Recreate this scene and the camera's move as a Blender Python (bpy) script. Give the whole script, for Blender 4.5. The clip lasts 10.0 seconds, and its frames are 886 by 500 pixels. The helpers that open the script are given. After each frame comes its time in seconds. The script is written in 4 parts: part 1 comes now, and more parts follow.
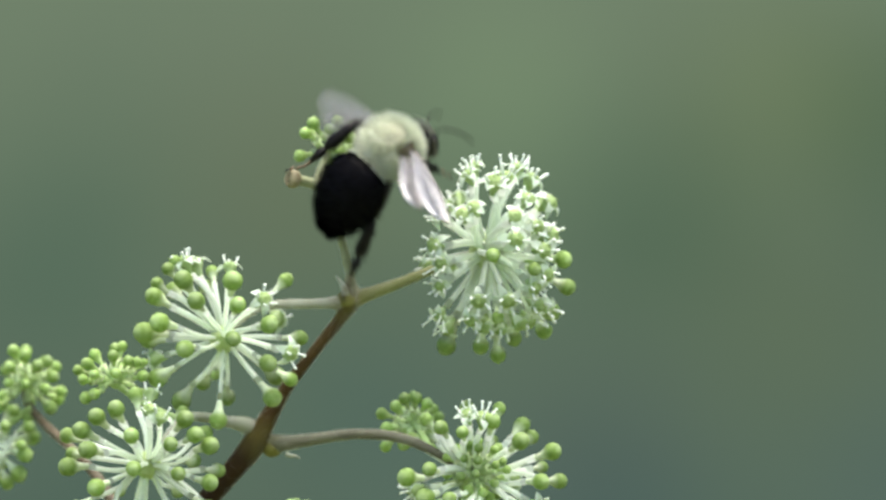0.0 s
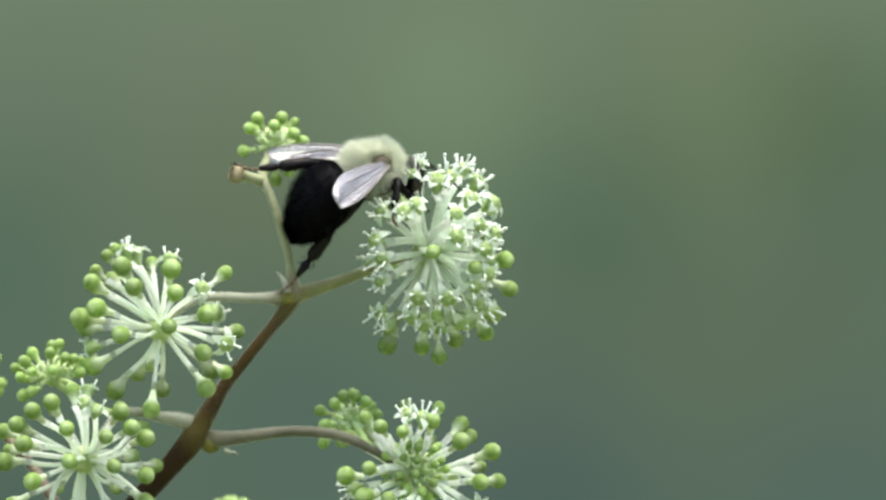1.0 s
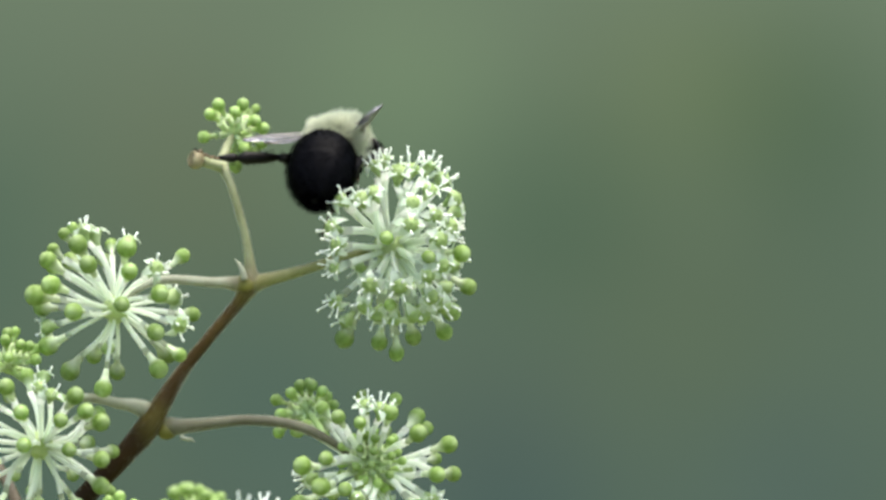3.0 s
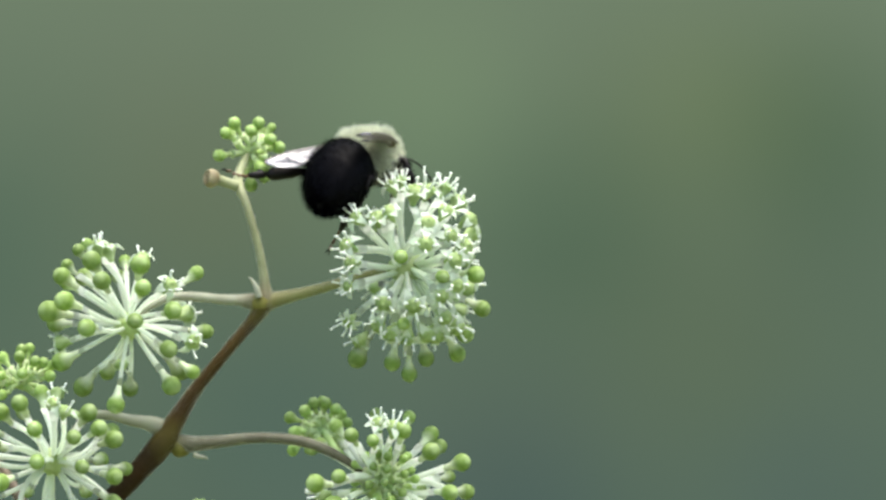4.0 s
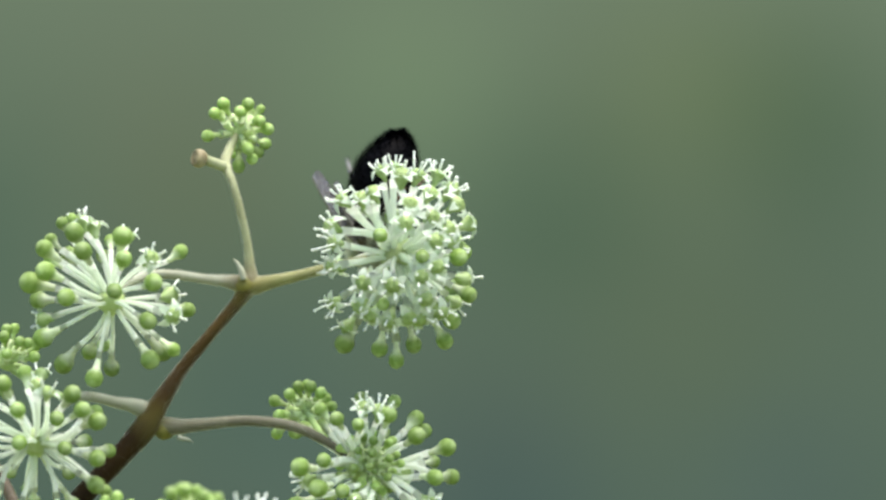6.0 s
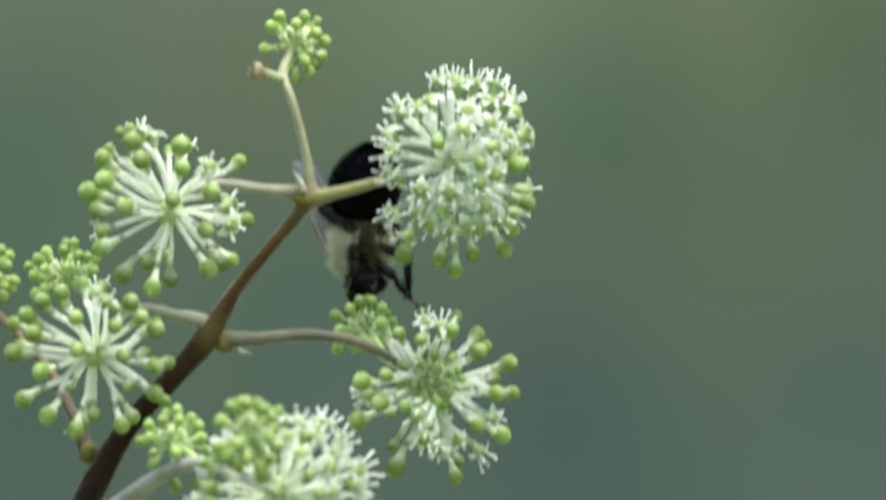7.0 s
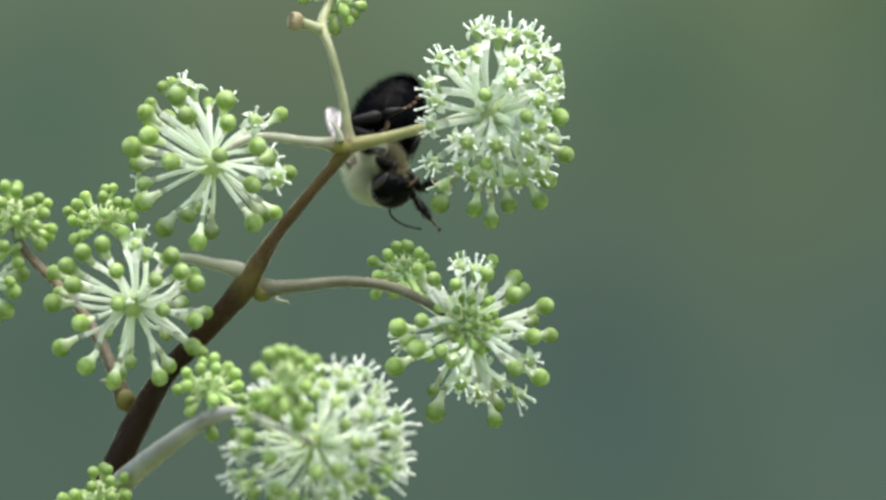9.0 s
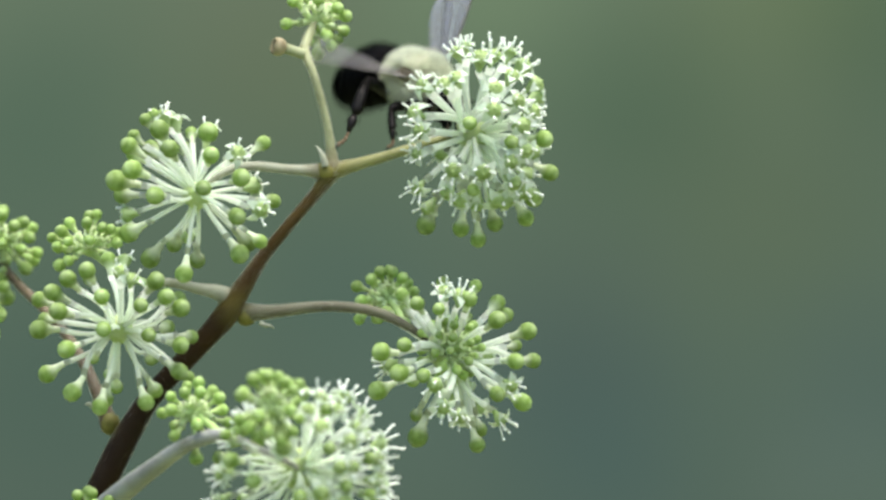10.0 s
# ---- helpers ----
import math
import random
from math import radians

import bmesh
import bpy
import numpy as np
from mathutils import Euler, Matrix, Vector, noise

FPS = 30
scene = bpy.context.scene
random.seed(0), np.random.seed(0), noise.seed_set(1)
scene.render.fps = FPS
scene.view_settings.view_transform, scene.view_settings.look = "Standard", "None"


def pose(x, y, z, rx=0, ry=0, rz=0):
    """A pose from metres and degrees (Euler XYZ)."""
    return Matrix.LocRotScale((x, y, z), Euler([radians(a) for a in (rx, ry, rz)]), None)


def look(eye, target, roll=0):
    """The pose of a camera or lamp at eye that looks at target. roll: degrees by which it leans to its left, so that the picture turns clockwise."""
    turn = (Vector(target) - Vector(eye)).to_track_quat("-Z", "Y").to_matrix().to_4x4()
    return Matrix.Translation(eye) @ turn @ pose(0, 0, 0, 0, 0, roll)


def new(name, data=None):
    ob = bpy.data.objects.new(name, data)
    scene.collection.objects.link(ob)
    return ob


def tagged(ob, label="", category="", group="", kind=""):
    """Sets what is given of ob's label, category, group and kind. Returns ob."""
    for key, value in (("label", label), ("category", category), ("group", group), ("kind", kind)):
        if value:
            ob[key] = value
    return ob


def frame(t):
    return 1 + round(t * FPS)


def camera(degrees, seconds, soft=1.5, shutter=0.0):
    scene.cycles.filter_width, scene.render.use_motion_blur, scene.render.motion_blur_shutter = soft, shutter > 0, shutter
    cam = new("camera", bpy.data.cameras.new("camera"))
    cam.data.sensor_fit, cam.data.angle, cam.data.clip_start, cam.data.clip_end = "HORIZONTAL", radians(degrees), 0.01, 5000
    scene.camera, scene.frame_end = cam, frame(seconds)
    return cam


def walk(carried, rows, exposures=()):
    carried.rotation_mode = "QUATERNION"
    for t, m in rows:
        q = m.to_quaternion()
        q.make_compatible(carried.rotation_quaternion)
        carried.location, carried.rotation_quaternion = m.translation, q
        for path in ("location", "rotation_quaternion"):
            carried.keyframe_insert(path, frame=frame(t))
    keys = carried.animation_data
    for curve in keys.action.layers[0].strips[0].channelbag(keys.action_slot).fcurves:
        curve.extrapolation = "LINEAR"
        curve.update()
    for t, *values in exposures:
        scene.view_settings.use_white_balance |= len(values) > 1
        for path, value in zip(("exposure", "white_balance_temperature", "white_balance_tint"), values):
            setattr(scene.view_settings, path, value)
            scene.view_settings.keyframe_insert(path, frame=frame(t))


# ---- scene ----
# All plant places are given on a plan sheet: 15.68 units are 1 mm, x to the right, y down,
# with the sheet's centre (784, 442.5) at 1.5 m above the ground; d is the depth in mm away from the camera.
UNIT = 1 / 15680
MM = 0.001


def plan(x, y, d=0.0):
    k = (2.0 + d * MM) / 2.0
    return Vector(((x - 784) * UNIT * k, d * MM, 1.5 + (442.5 - y) * UNIT * k))


# ---- camera ----
cam = camera(2.8648, 10.0, 2.6, 0.5)
cam.data.dof.use_dof = True
cam.data.dof.focus_distance = 2.0
cam.data.dof.aperture_fstop = 24.0


def aim(back, x, y, roll):
    """The camera stands about 2 m from the plant and turns on its stand."""
    return look((0.0, -2.0 * back, 1.5), plan(x, y), roll)


walk(cam, [
    (0, aim(1.0060, 782.1, 182.3, -1.87)),
    (0.2, aim(1.0041, 785.2, 181.0, -1.48)),
    (0.3, aim(1.0030, 788.0, 181.0, -1.30)),
    (0.4, aim(1.0020, 818.0, 181.0, -1.05)),
    (0.5, aim(1.0012, 823.9, 185.5, -0.89)),
    (1, aim(1.0043, 884.3, 186.2, -0.81)),
    (1.5, aim(1.0051, 945.2, 201.2, -0.95)),
    (2, aim(1.0043, 956.0, 249.6, -0.67)),
    (2.5, aim(1.0036, 965.6, 259.4, -0.24)),
    (3, aim(1.0030, 958.6, 207.6, -0.37)),
    (3.2, aim(1.0031, 958.2, 184.2, -0.30)),
    (4.3, aim(1.0038, 937.2, 169.5, 0.06)),
    (4.5, aim(1.0039, 944.9, 166.0, 0.12)),
    (5, aim(1.0022, 960.0, 175.2, -0.11)),
    (5.2, aim(1.0016, 965.0, 180.6, -0.09)),
    (6.3, aim(0.9985, 936.8, 228.8, -0.00)),
    (6.5, aim(0.9980, 913.7, 246.3, 0.02)),
    (6.8, aim(0.9982, 900.2, 265.4, -0.13)),
    (7, aim(0.9983, 853.0, 360.8, -0.24)),
    (7.5, aim(1.0001, 784.1, 442.6, -0.01)),
    (8, aim(0.9997, 783.8, 475.5, 0.08)),
    (8.5, aim(0.9997, 778.9, 477.1, -0.21)),
    (9, aim(0.9998, 786.9, 450.0, -0.05)),
    (9.5, aim(1.0018, 789.2, 428.1, -0.08)),
    (10, aim(1.0029, 815.3, 405.9, 0.10)),
], [(0, 2.05), (5, 2.05), (7.2, 1.98), (8.5, 2.0), (10, 2.02)])

# ---- light ----
world = bpy.data.worlds.new("sky")
scene.world = world
world.use_nodes = True
wn = world.node_tree.nodes
sky = wn.new("ShaderNodeTexSky")
sky.sky_type = "NISHITA"
sky.sun_disc = False
sky.sun_elevation = radians(79)
sky.sun_rotation = radians(130)
sky.dust_density = 4.0
wn["Background"].inputs[1].default_value = 0.08
world.node_tree.links.new(sky.outputs[0], wn["Background"].inputs[0])

sun_data = bpy.data.lights.new("sun", "SUN")
sun_data.energy, sun_data.angle, sun_data.color = 1.4, radians(60), (1.0, 0.96, 0.85)
sun = new("sun", sun_data)
sun.matrix_basis = look((0.3, -0.25, 2.0), (0, 0, 0))


# ---- materials ----
def material(name, rough=0.6, spec=0.4):
    m = bpy.data.materials.new(name)
    m.use_nodes = True
    b = m.node_tree.nodes["Principled BSDF"]
    b.inputs["Roughness"].default_value = rough
    b.inputs["Specular IOR Level"].default_value = spec
    return m, m.node_tree.nodes, m.node_tree.links, b


def noise_node(n, l, coord, scale, detail=3.0, rough=0.55):
    t = n.new("ShaderNodeTexNoise")
    t.inputs["Scale"].default_value = scale
    t.inputs["Detail"].default_value = detail
    t.inputs["Roughness"].default_value = rough
    l.new(coord, t.inputs["Vector"])
    return t.outputs["Fac"]


def ramp(n, l, fac, stops):
    r = n.new("ShaderNodeValToRGB")
    while len(r.color_ramp.elements) < len(stops):
        r.color_ramp.elements.new(0.5)
    for e, (p, c) in zip(r.color_ramp.elements, stops):
        e.position, e.color = p, (*c, 1)
    l.new(fac, r.inputs["Fac"])
    return r.outputs["Color"]


def mix(n, l, fac, a, b, mode="MIX"):
    x = n.new("ShaderNodeMix")
    x.data_type, x.blend_type = "RGBA", mode
    for value, socket in ((fac, x.inputs[0]), (a, x.inputs[6]), (b, x.inputs[7])):
        if isinstance(value, (int, float)):
            socket.default_value = value
        elif isinstance(value, tuple):
            socket.default_value = (*value, 1)
        else:
            l.new(value, socket)
    return x.outputs[2]


def bump(n, l, b, height, strength, distance):
    u = n.new("ShaderNodeBump")
    u.inputs["Strength"].default_value = strength
    u.inputs["Distance"].default_value = distance
    l.new(height, u.inputs["Height"])
    l.new(u.outputs[0], b.inputs["Normal"])


def translucent(m, n, l, b, color, share):
    """Mixes in the light that passes through thin plant tissue."""
    t = n.new("ShaderNodeBsdfTranslucent")
    x = n.new("ShaderNodeMixShader")
    x.inputs[0].default_value = share
    if isinstance(color, tuple):
        t.inputs[0].default_value = (*color, 1)
    else:
        l.new(color, t.inputs[0])
    l.new(b.outputs[0], x.inputs[1])
    l.new(t.outputs[0], x.inputs[2])
    l.new(x.outputs[0], n["Material Output"].inputs[0])


def object_coord(n):
    return n.new("ShaderNodeTexCoord").outputs["Object"]


def random_tint(n, l, color, amount):
    """Lightens or darkens a piece as a whole by a little."""
    info = n.new("ShaderNodeObjectInfo")
    m = n.new("ShaderNodeMapRange")
    m.inputs["To Min"].default_value, m.inputs["To Max"].default_value = 1 - amount, 1 + amount
    l.new(info.outputs["Random"], m.inputs["Value"])
    h = n.new("ShaderNodeHueSaturation")
    l.new(m.outputs[0], h.inputs["Value"])
    l.new(color, h.inputs["Color"])
    return h.outputs[0]


def sheen(b, weight, tint, rough=0.16):
    """The light that a coat of very fine hairs catches."""
    b.inputs["Sheen Weight"].default_value = weight
    b.inputs["Sheen Roughness"].default_value = rough
    b.inputs["Sheen Tint"].default_value = (*tint, 1)


def bark_material(name, light, dark, scale=900, foot=None):
    """Fuzzy stalk skin; foot is the browner colour of the swollen base, at the stalk's origin."""
    m, n, l, b = material(name, 0.55, 0.25)
    co = object_coord(n)
    big = noise_node(n, l, co, scale * 0.18, 2)
    fine = noise_node(n, l, co, scale * 3, 4)
    c = ramp(n, l, big, [(0.35, dark), (0.65, light)])
    c = mix(n, l, 0.2, c, ramp(n, l, fine, [(0.3, tuple(v * 0.6 for v in dark)), (0.7, light)]))
    if foot:
        far = n.new("ShaderNodeVectorMath")
        far.operation = "LENGTH"
        l.new(co, far.inputs[0])
        reach = n.new("ShaderNodeMapRange")
        reach.inputs["From Min"].default_value, reach.inputs["From Max"].default_value = 0.0008, 0.0034
        l.new(far.outputs["Value"], reach.inputs["Value"])
        c = mix(n, l, reach.outputs[0], foot, c)
    l.new(c, b.inputs["Base Color"])
    bump(n, l, b, fine, 0.4, 0.00006)
    sheen(b, 0.25, (0.95, 0.93, 0.8))
    return m




FORKS = ((609, 267, 0), (450, 512, 0), (230, 722, 2))


def stem_material():
    """Dark brown wood, olive brown towards the young upper end and yellower at the forks."""
    m, n, l, b = material("brown_stem", 0.6, 0.12)
    co = object_coord(n)
    sep = n.new("ShaderNodeSeparateXYZ")
    l.new(co, sep.inputs[0])
    age = n.new("ShaderNodeMapRange")
    age.inputs["From Min"].default_value, age.inputs["From Max"].default_value = 1.486, 1.512
    l.new(sep.outputs[2], age.inputs["Value"])
    big = noise_node(n, l, co, 170, 2)
    fine = noise_node(n, l, co, 2600, 4)
    c = ramp(n, l, age.outputs[0], [(0.0, (0.014, 0.007, 0.0018)), (0.35, (0.03, 0.0165, 0.0042)), (0.6, (0.05, 0.03, 0.009)), (0.85, (0.066, 0.044, 0.013)), (1.0, (0.11, 0.09, 0.024))])
    for place in FORKS:
        far = n.new("ShaderNodeVectorMath")
        far.operation = "DISTANCE"
        far.inputs[1].default_value = plan(*place)
        l.new(co, far.inputs[0])
        near = n.new("ShaderNodeMapRange")
        near.interpolation_type = "SMOOTHSTEP"
        near.inputs["From Min"].default_value, near.inputs["From Max"].default_value = 0.0036, 0.0012
        l.new(far.outputs["Value"], near.inputs["Value"])
        c = mix(n, l, near.outputs[0], c, mix(n, l, 0.62, c, (0.1, 0.085, 0.019)))
    c = mix(n, l, 1.0, c, ramp(n, l, big, [(0.3, (0.75, 0.75, 0.8)), (0.7, (1.25, 1.2, 1.0))]), "MULTIPLY")
    c = mix(n, l, 1.0, c, ramp(n, l, fine, [(0.3, (0.85, 0.85, 0.85)), (0.7, (1.15, 1.15, 1.15))]), "MULTIPLY")
    l.new(c, b.inputs["Base Color"])
    bump(n, l, b, fine, 0.4, 0.00006)
    sheen(b, 0.5, (0.92, 0.9, 0.8), 0.1)
    return m


STEM = stem_material()
STALK = bark_material("olive_stalk", (0.24, 0.25, 0.1), (0.14, 0.14, 0.05), foot=(0.13, 0.118, 0.026))
CROWN_STALK = bark_material("green_crown_stalk", (0.32, 0.35, 0.2), (0.21, 0.225, 0.115), foot=(0.15, 0.122, 0.07))
PALE_STALK = bark_material("pale_stalk", (0.14, 0.138, 0.092), (0.082, 0.077, 0.048), foot=(0.13, 0.115, 0.025))
GREY_STALK = bark_material("grey_stalk", (0.37, 0.39, 0.3), (0.24, 0.25, 0.18), foot=(0.11, 0.092, 0.042))
ASH_STALK = bark_material("ash_grey_stalk", (0.33, 0.345, 0.33), (0.22, 0.225, 0.215), foot=(0.2, 0.2, 0.19))
BROWN_STALK = bark_material("brown_stalk", (0.13, 0.1, 0.06), (0.075, 0.055, 0.03), foot=(0.06, 0.038, 0.014))
NODE = bark_material("yellow_green_node", (0.17, 0.16, 0.035), (0.1, 0.092, 0.02))
KNOB = bark_material("dry_brown_scar", (0.36, 0.32, 0.19), (0.15, 0.12, 0.06), 2600)


def hair_material(name, color, rough=0.6, spec=0.2, share=0.3):
    m, n, l, b = material(name, rough, spec)
    g = n.new("ShaderNodeNewGeometry").outputs["Random Per Island"]
    c = ramp(n, l, g, [(0.0, tuple(v * 0.72 for v in color)), (1.0, tuple(min(1, v * 1.2) for v in color))])
    l.new(c, b.inputs["Base Color"])
    translucent(m, n, l, b, c, share)
    return m


FUZZ = hair_material("pale_stem_fuzz", (0.86, 0.85, 0.72), share=0.6)


def bud_material(name, low, top, cap):
    m, n, l, b = material(name, 0.55, 0.4)
    co = object_coord(n)
    sep = n.new("ShaderNodeSeparateXYZ")
    l.new(co, sep.inputs[0])
    mr = n.new("ShaderNodeMapRange")
    mr.inputs["From Min"].default_value, mr.inputs["From Max"].default_value = -0.0021, 0.0012
    l.new(sep.outputs[2], mr.inputs["Value"])
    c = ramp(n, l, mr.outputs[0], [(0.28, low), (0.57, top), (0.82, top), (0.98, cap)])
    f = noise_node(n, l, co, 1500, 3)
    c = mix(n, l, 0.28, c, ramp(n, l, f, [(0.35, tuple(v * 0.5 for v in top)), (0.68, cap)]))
    c = random_tint(n, l, c, 0.2)
    l.new(c, b.inputs["Base Color"])
    bump(n, l, b, f, 0.35, 0.00012)
    translucent(m, n, l, b, c, 0.3)
    return m


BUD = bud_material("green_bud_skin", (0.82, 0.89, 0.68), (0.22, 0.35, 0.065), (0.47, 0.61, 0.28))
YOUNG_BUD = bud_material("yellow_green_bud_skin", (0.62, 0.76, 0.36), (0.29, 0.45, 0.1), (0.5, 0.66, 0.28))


def tissue_material(name, a, c2, share=0.3, scale=500):
    m, n, l, b = material(name, 0.5, 0.4)
    f = noise_node(n, l, object_coord(n), scale, 3)
    c = random_tint(n, l, ramp(n, l, f, [(0.3, a), (0.7, c2)]), 0.08)
    l.new(c, b.inputs["Base Color"])
    translucent(m, n, l, b, c, share)
    return m


def pedicel_material(name, base, a, c2, share):
    """Pale flower stalk, yellow-green where it springs from the hub."""
    m, n, l, b = material(name, 0.5, 0.4)
    co = object_coord(n)
    sep = n.new("ShaderNodeSeparateXYZ")
    l.new(co, sep.inputs[0])
    c = ramp(n, l, sep.outputs[2], [(0.03, base), (0.2, a), (1.0, c2)])
    c = random_tint(n, l, c, 0.1)
    l.new(c, b.inputs["Base Color"])
    translucent(m, n, l, b, c, share)
    return m


PEDICEL = pedicel_material("cream_green_pedicel", (0.66, 0.77, 0.5), (0.83, 0.89, 0.79), (0.87, 0.92, 0.85), 0.64)
YOUNG_PEDICEL = pedicel_material("light_green_pedicel", (0.5, 0.66, 0.28), (0.6, 0.74, 0.38), (0.68, 0.8, 0.48), 0.35)
PETAL = tissue_material("white_green_petal", (0.7, 0.79, 0.65), (0.82, 0.88, 0.8), 0.55)
STAMEN = tissue_material("white_stamen", (0.82, 0.88, 0.8), (0.9, 0.93, 0.88), 0.25)
OVARY = tissue_material("green_ovary", (0.22, 0.33, 0.09), (0.4, 0.53, 0.22), 0.2, 900)
CUP = tissue_material("green_cup", (0.28, 0.42, 0.12), (0.52, 0.65, 0.34), 0.3, 900)
HUB = tissue_material("yellow_green_hub", (0.52, 0.66, 0.26), (0.68, 0.78, 0.44), 0.4)


def shell_material(name, color, rough, spec=0.5, scale=1200):
    m, n, l, b = material(name, rough, spec)
    f = noise_node(n, l, object_coord(n), scale, 4)
    l.new(ramp(n, l, f, [(0.3, tuple(v * 0.55 for v in color)), (0.7, color)]), b.inputs["Base Color"])
    bump(n, l, b, f, 0.3, 0.00005)
    return m


BLACK = shell_material("black_shell", (0.003, 0.003, 0.0045), 0.55, 0.06)
LEG = shell_material("dark_leg_shell", (0.007, 0.0055, 0.005), 0.5, 0.18)
EYE = shell_material("dark_eye", (0.02, 0.012, 0.012), 0.18, 0.6, 6000)
THORAX = shell_material("pale_thorax_skin", (0.5, 0.49, 0.36), 0.8, 0.2)
BALD = shell_material("brown_thorax_shield", (0.085, 0.065, 0.028), 0.6)
CREAM_FUR = hair_material("cream_yellow_fur", (0.68, 0.715, 0.58))
OLIVE_FUR = hair_material("greyish_olive_fur", (0.2, 0.19, 0.11), share=0.2)
BLACK_FUR = hair_material("black_fur", (0.0012, 0.0012, 0.0016), 0.9, 0.0, 0.05)
TONGUE = shell_material("brown_tongue", (0.1, 0.05, 0.025), 0.45)
TARSUS = shell_material("brown_foot_shell", (0.14, 0.075, 0.035), 0.45)


def wing_material():
    m, n, l, b = material("smoky_wing_membrane", 0.25, 0.8)
    b.inputs["Base Color"].default_value = (0.46, 0.46, 0.52, 1)
    t = n.new("ShaderNodeBsdfTransparent")
    t.inputs[0].default_value = (0.93, 0.91, 0.89, 1)
    x = n.new("ShaderNodeMixShader")
    f = noise_node(n, l, object_coord(n), 700, 2)
    mr = n.new("ShaderNodeMapRange")
    mr.inputs["To Min"].default_value, mr.inputs["To Max"].default_value = 0.22, 0.5
    l.new(f, mr.inputs["Value"])
    l.new(mr.outputs[0], x.inputs[0])
    l.new(t.outputs[0], x.inputs[1])
    l.new(b.outputs[0], x.inputs[2])
    shine = n.new("ShaderNodeBsdfGlossy")
    shine.inputs["Roughness"].default_value = 0.22
    edge = n.new("ShaderNodeFresnel")
    edge.inputs[0].default_value = 1.48
    gloss = n.new("ShaderNodeMixShader")
    l.new(edge.outputs[0], gloss.inputs[0])
    l.new(x.outputs[0], gloss.inputs[1])
    l.new(shine.outputs[0], gloss.inputs[2])
    l.new(gloss.outputs[0], n["Material Output"].inputs[0])
    return m


WING = wing_material()
VEIN = shell_material("brown_wing_vein", (0.2, 0.185, 0.17), 0.45)


# soft lighter and darker patches on the far woodland: place on plan, radius, tint
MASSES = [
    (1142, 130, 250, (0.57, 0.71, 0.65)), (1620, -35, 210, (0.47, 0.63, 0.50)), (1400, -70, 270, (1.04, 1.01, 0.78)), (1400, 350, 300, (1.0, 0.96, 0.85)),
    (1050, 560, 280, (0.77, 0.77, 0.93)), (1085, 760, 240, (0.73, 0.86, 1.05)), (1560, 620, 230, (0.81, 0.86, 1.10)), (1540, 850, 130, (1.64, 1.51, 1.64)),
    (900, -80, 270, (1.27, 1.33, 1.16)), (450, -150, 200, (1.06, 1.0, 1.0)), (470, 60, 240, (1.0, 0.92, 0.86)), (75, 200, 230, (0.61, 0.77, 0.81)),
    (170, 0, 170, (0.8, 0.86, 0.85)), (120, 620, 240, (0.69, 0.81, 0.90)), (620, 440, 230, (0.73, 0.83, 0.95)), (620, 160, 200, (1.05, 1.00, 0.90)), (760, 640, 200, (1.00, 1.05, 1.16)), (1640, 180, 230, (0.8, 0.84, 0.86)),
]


def backdrop_material():
    """Far woodland, all out of focus: broad soft greens, daylight put in by emission."""
    m = bpy.data.materials.new("glowing_far_woodland")
    m.use_nodes = True
    n, l = m.node_tree.nodes, m.node_tree.links
    n.remove(n["Principled BSDF"])
    co = object_coord(n)
    sep = n.new("ShaderNodeSeparateXYZ")
    l.new(co, sep.inputs[0])
    up = n.new("ShaderNodeMapRange")
    up.inputs["From Min"].default_value, up.inputs["From Max"].default_value = -0.17, 0.17
    l.new(sep.outputs[2], up.inputs["Value"])
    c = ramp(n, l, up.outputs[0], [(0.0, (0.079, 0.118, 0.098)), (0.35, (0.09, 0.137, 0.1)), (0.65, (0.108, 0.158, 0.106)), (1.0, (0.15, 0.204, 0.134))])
    warp = n.new("ShaderNodeTexNoise")
    warp.inputs["Scale"].default_value, warp.inputs["Detail"].default_value = 22.0, 2.0
    l.new(co, warp.inputs["Vector"])
    bend = n.new("ShaderNodeVectorMath")
    bend.operation = "MULTIPLY_ADD"
    bend.inputs[1].default_value, bend.inputs[2].default_value = (0.05, 0.0, 0.05), (-0.025, 0.0, -0.025)
    l.new(warp.outputs["Color"], bend.inputs[0])
    bent = n.new("ShaderNodeVectorMath")
    bent.operation = "ADD"
    l.new(co, bent.inputs[0])
    l.new(bend.outputs[0], bent.inputs[1])
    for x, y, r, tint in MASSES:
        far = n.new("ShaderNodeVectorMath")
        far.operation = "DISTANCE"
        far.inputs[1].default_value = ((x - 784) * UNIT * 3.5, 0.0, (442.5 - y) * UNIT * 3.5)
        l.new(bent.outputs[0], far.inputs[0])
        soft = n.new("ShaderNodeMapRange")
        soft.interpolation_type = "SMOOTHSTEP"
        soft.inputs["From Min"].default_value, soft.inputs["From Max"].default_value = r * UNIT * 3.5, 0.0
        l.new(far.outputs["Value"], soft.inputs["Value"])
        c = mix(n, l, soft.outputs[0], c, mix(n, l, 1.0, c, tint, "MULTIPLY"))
    leaves = noise_node(n, l, co, 40.0, 2.0, 0.5)
    c = mix(n, l, 1.0, c, ramp(n, l, leaves, [(0.3, (0.95, 0.94, 0.96)), (0.7, (1.05, 1.05, 1.03))]), "MULTIPLY")
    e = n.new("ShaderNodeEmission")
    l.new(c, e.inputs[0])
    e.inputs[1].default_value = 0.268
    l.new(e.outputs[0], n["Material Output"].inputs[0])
    return m


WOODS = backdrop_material()


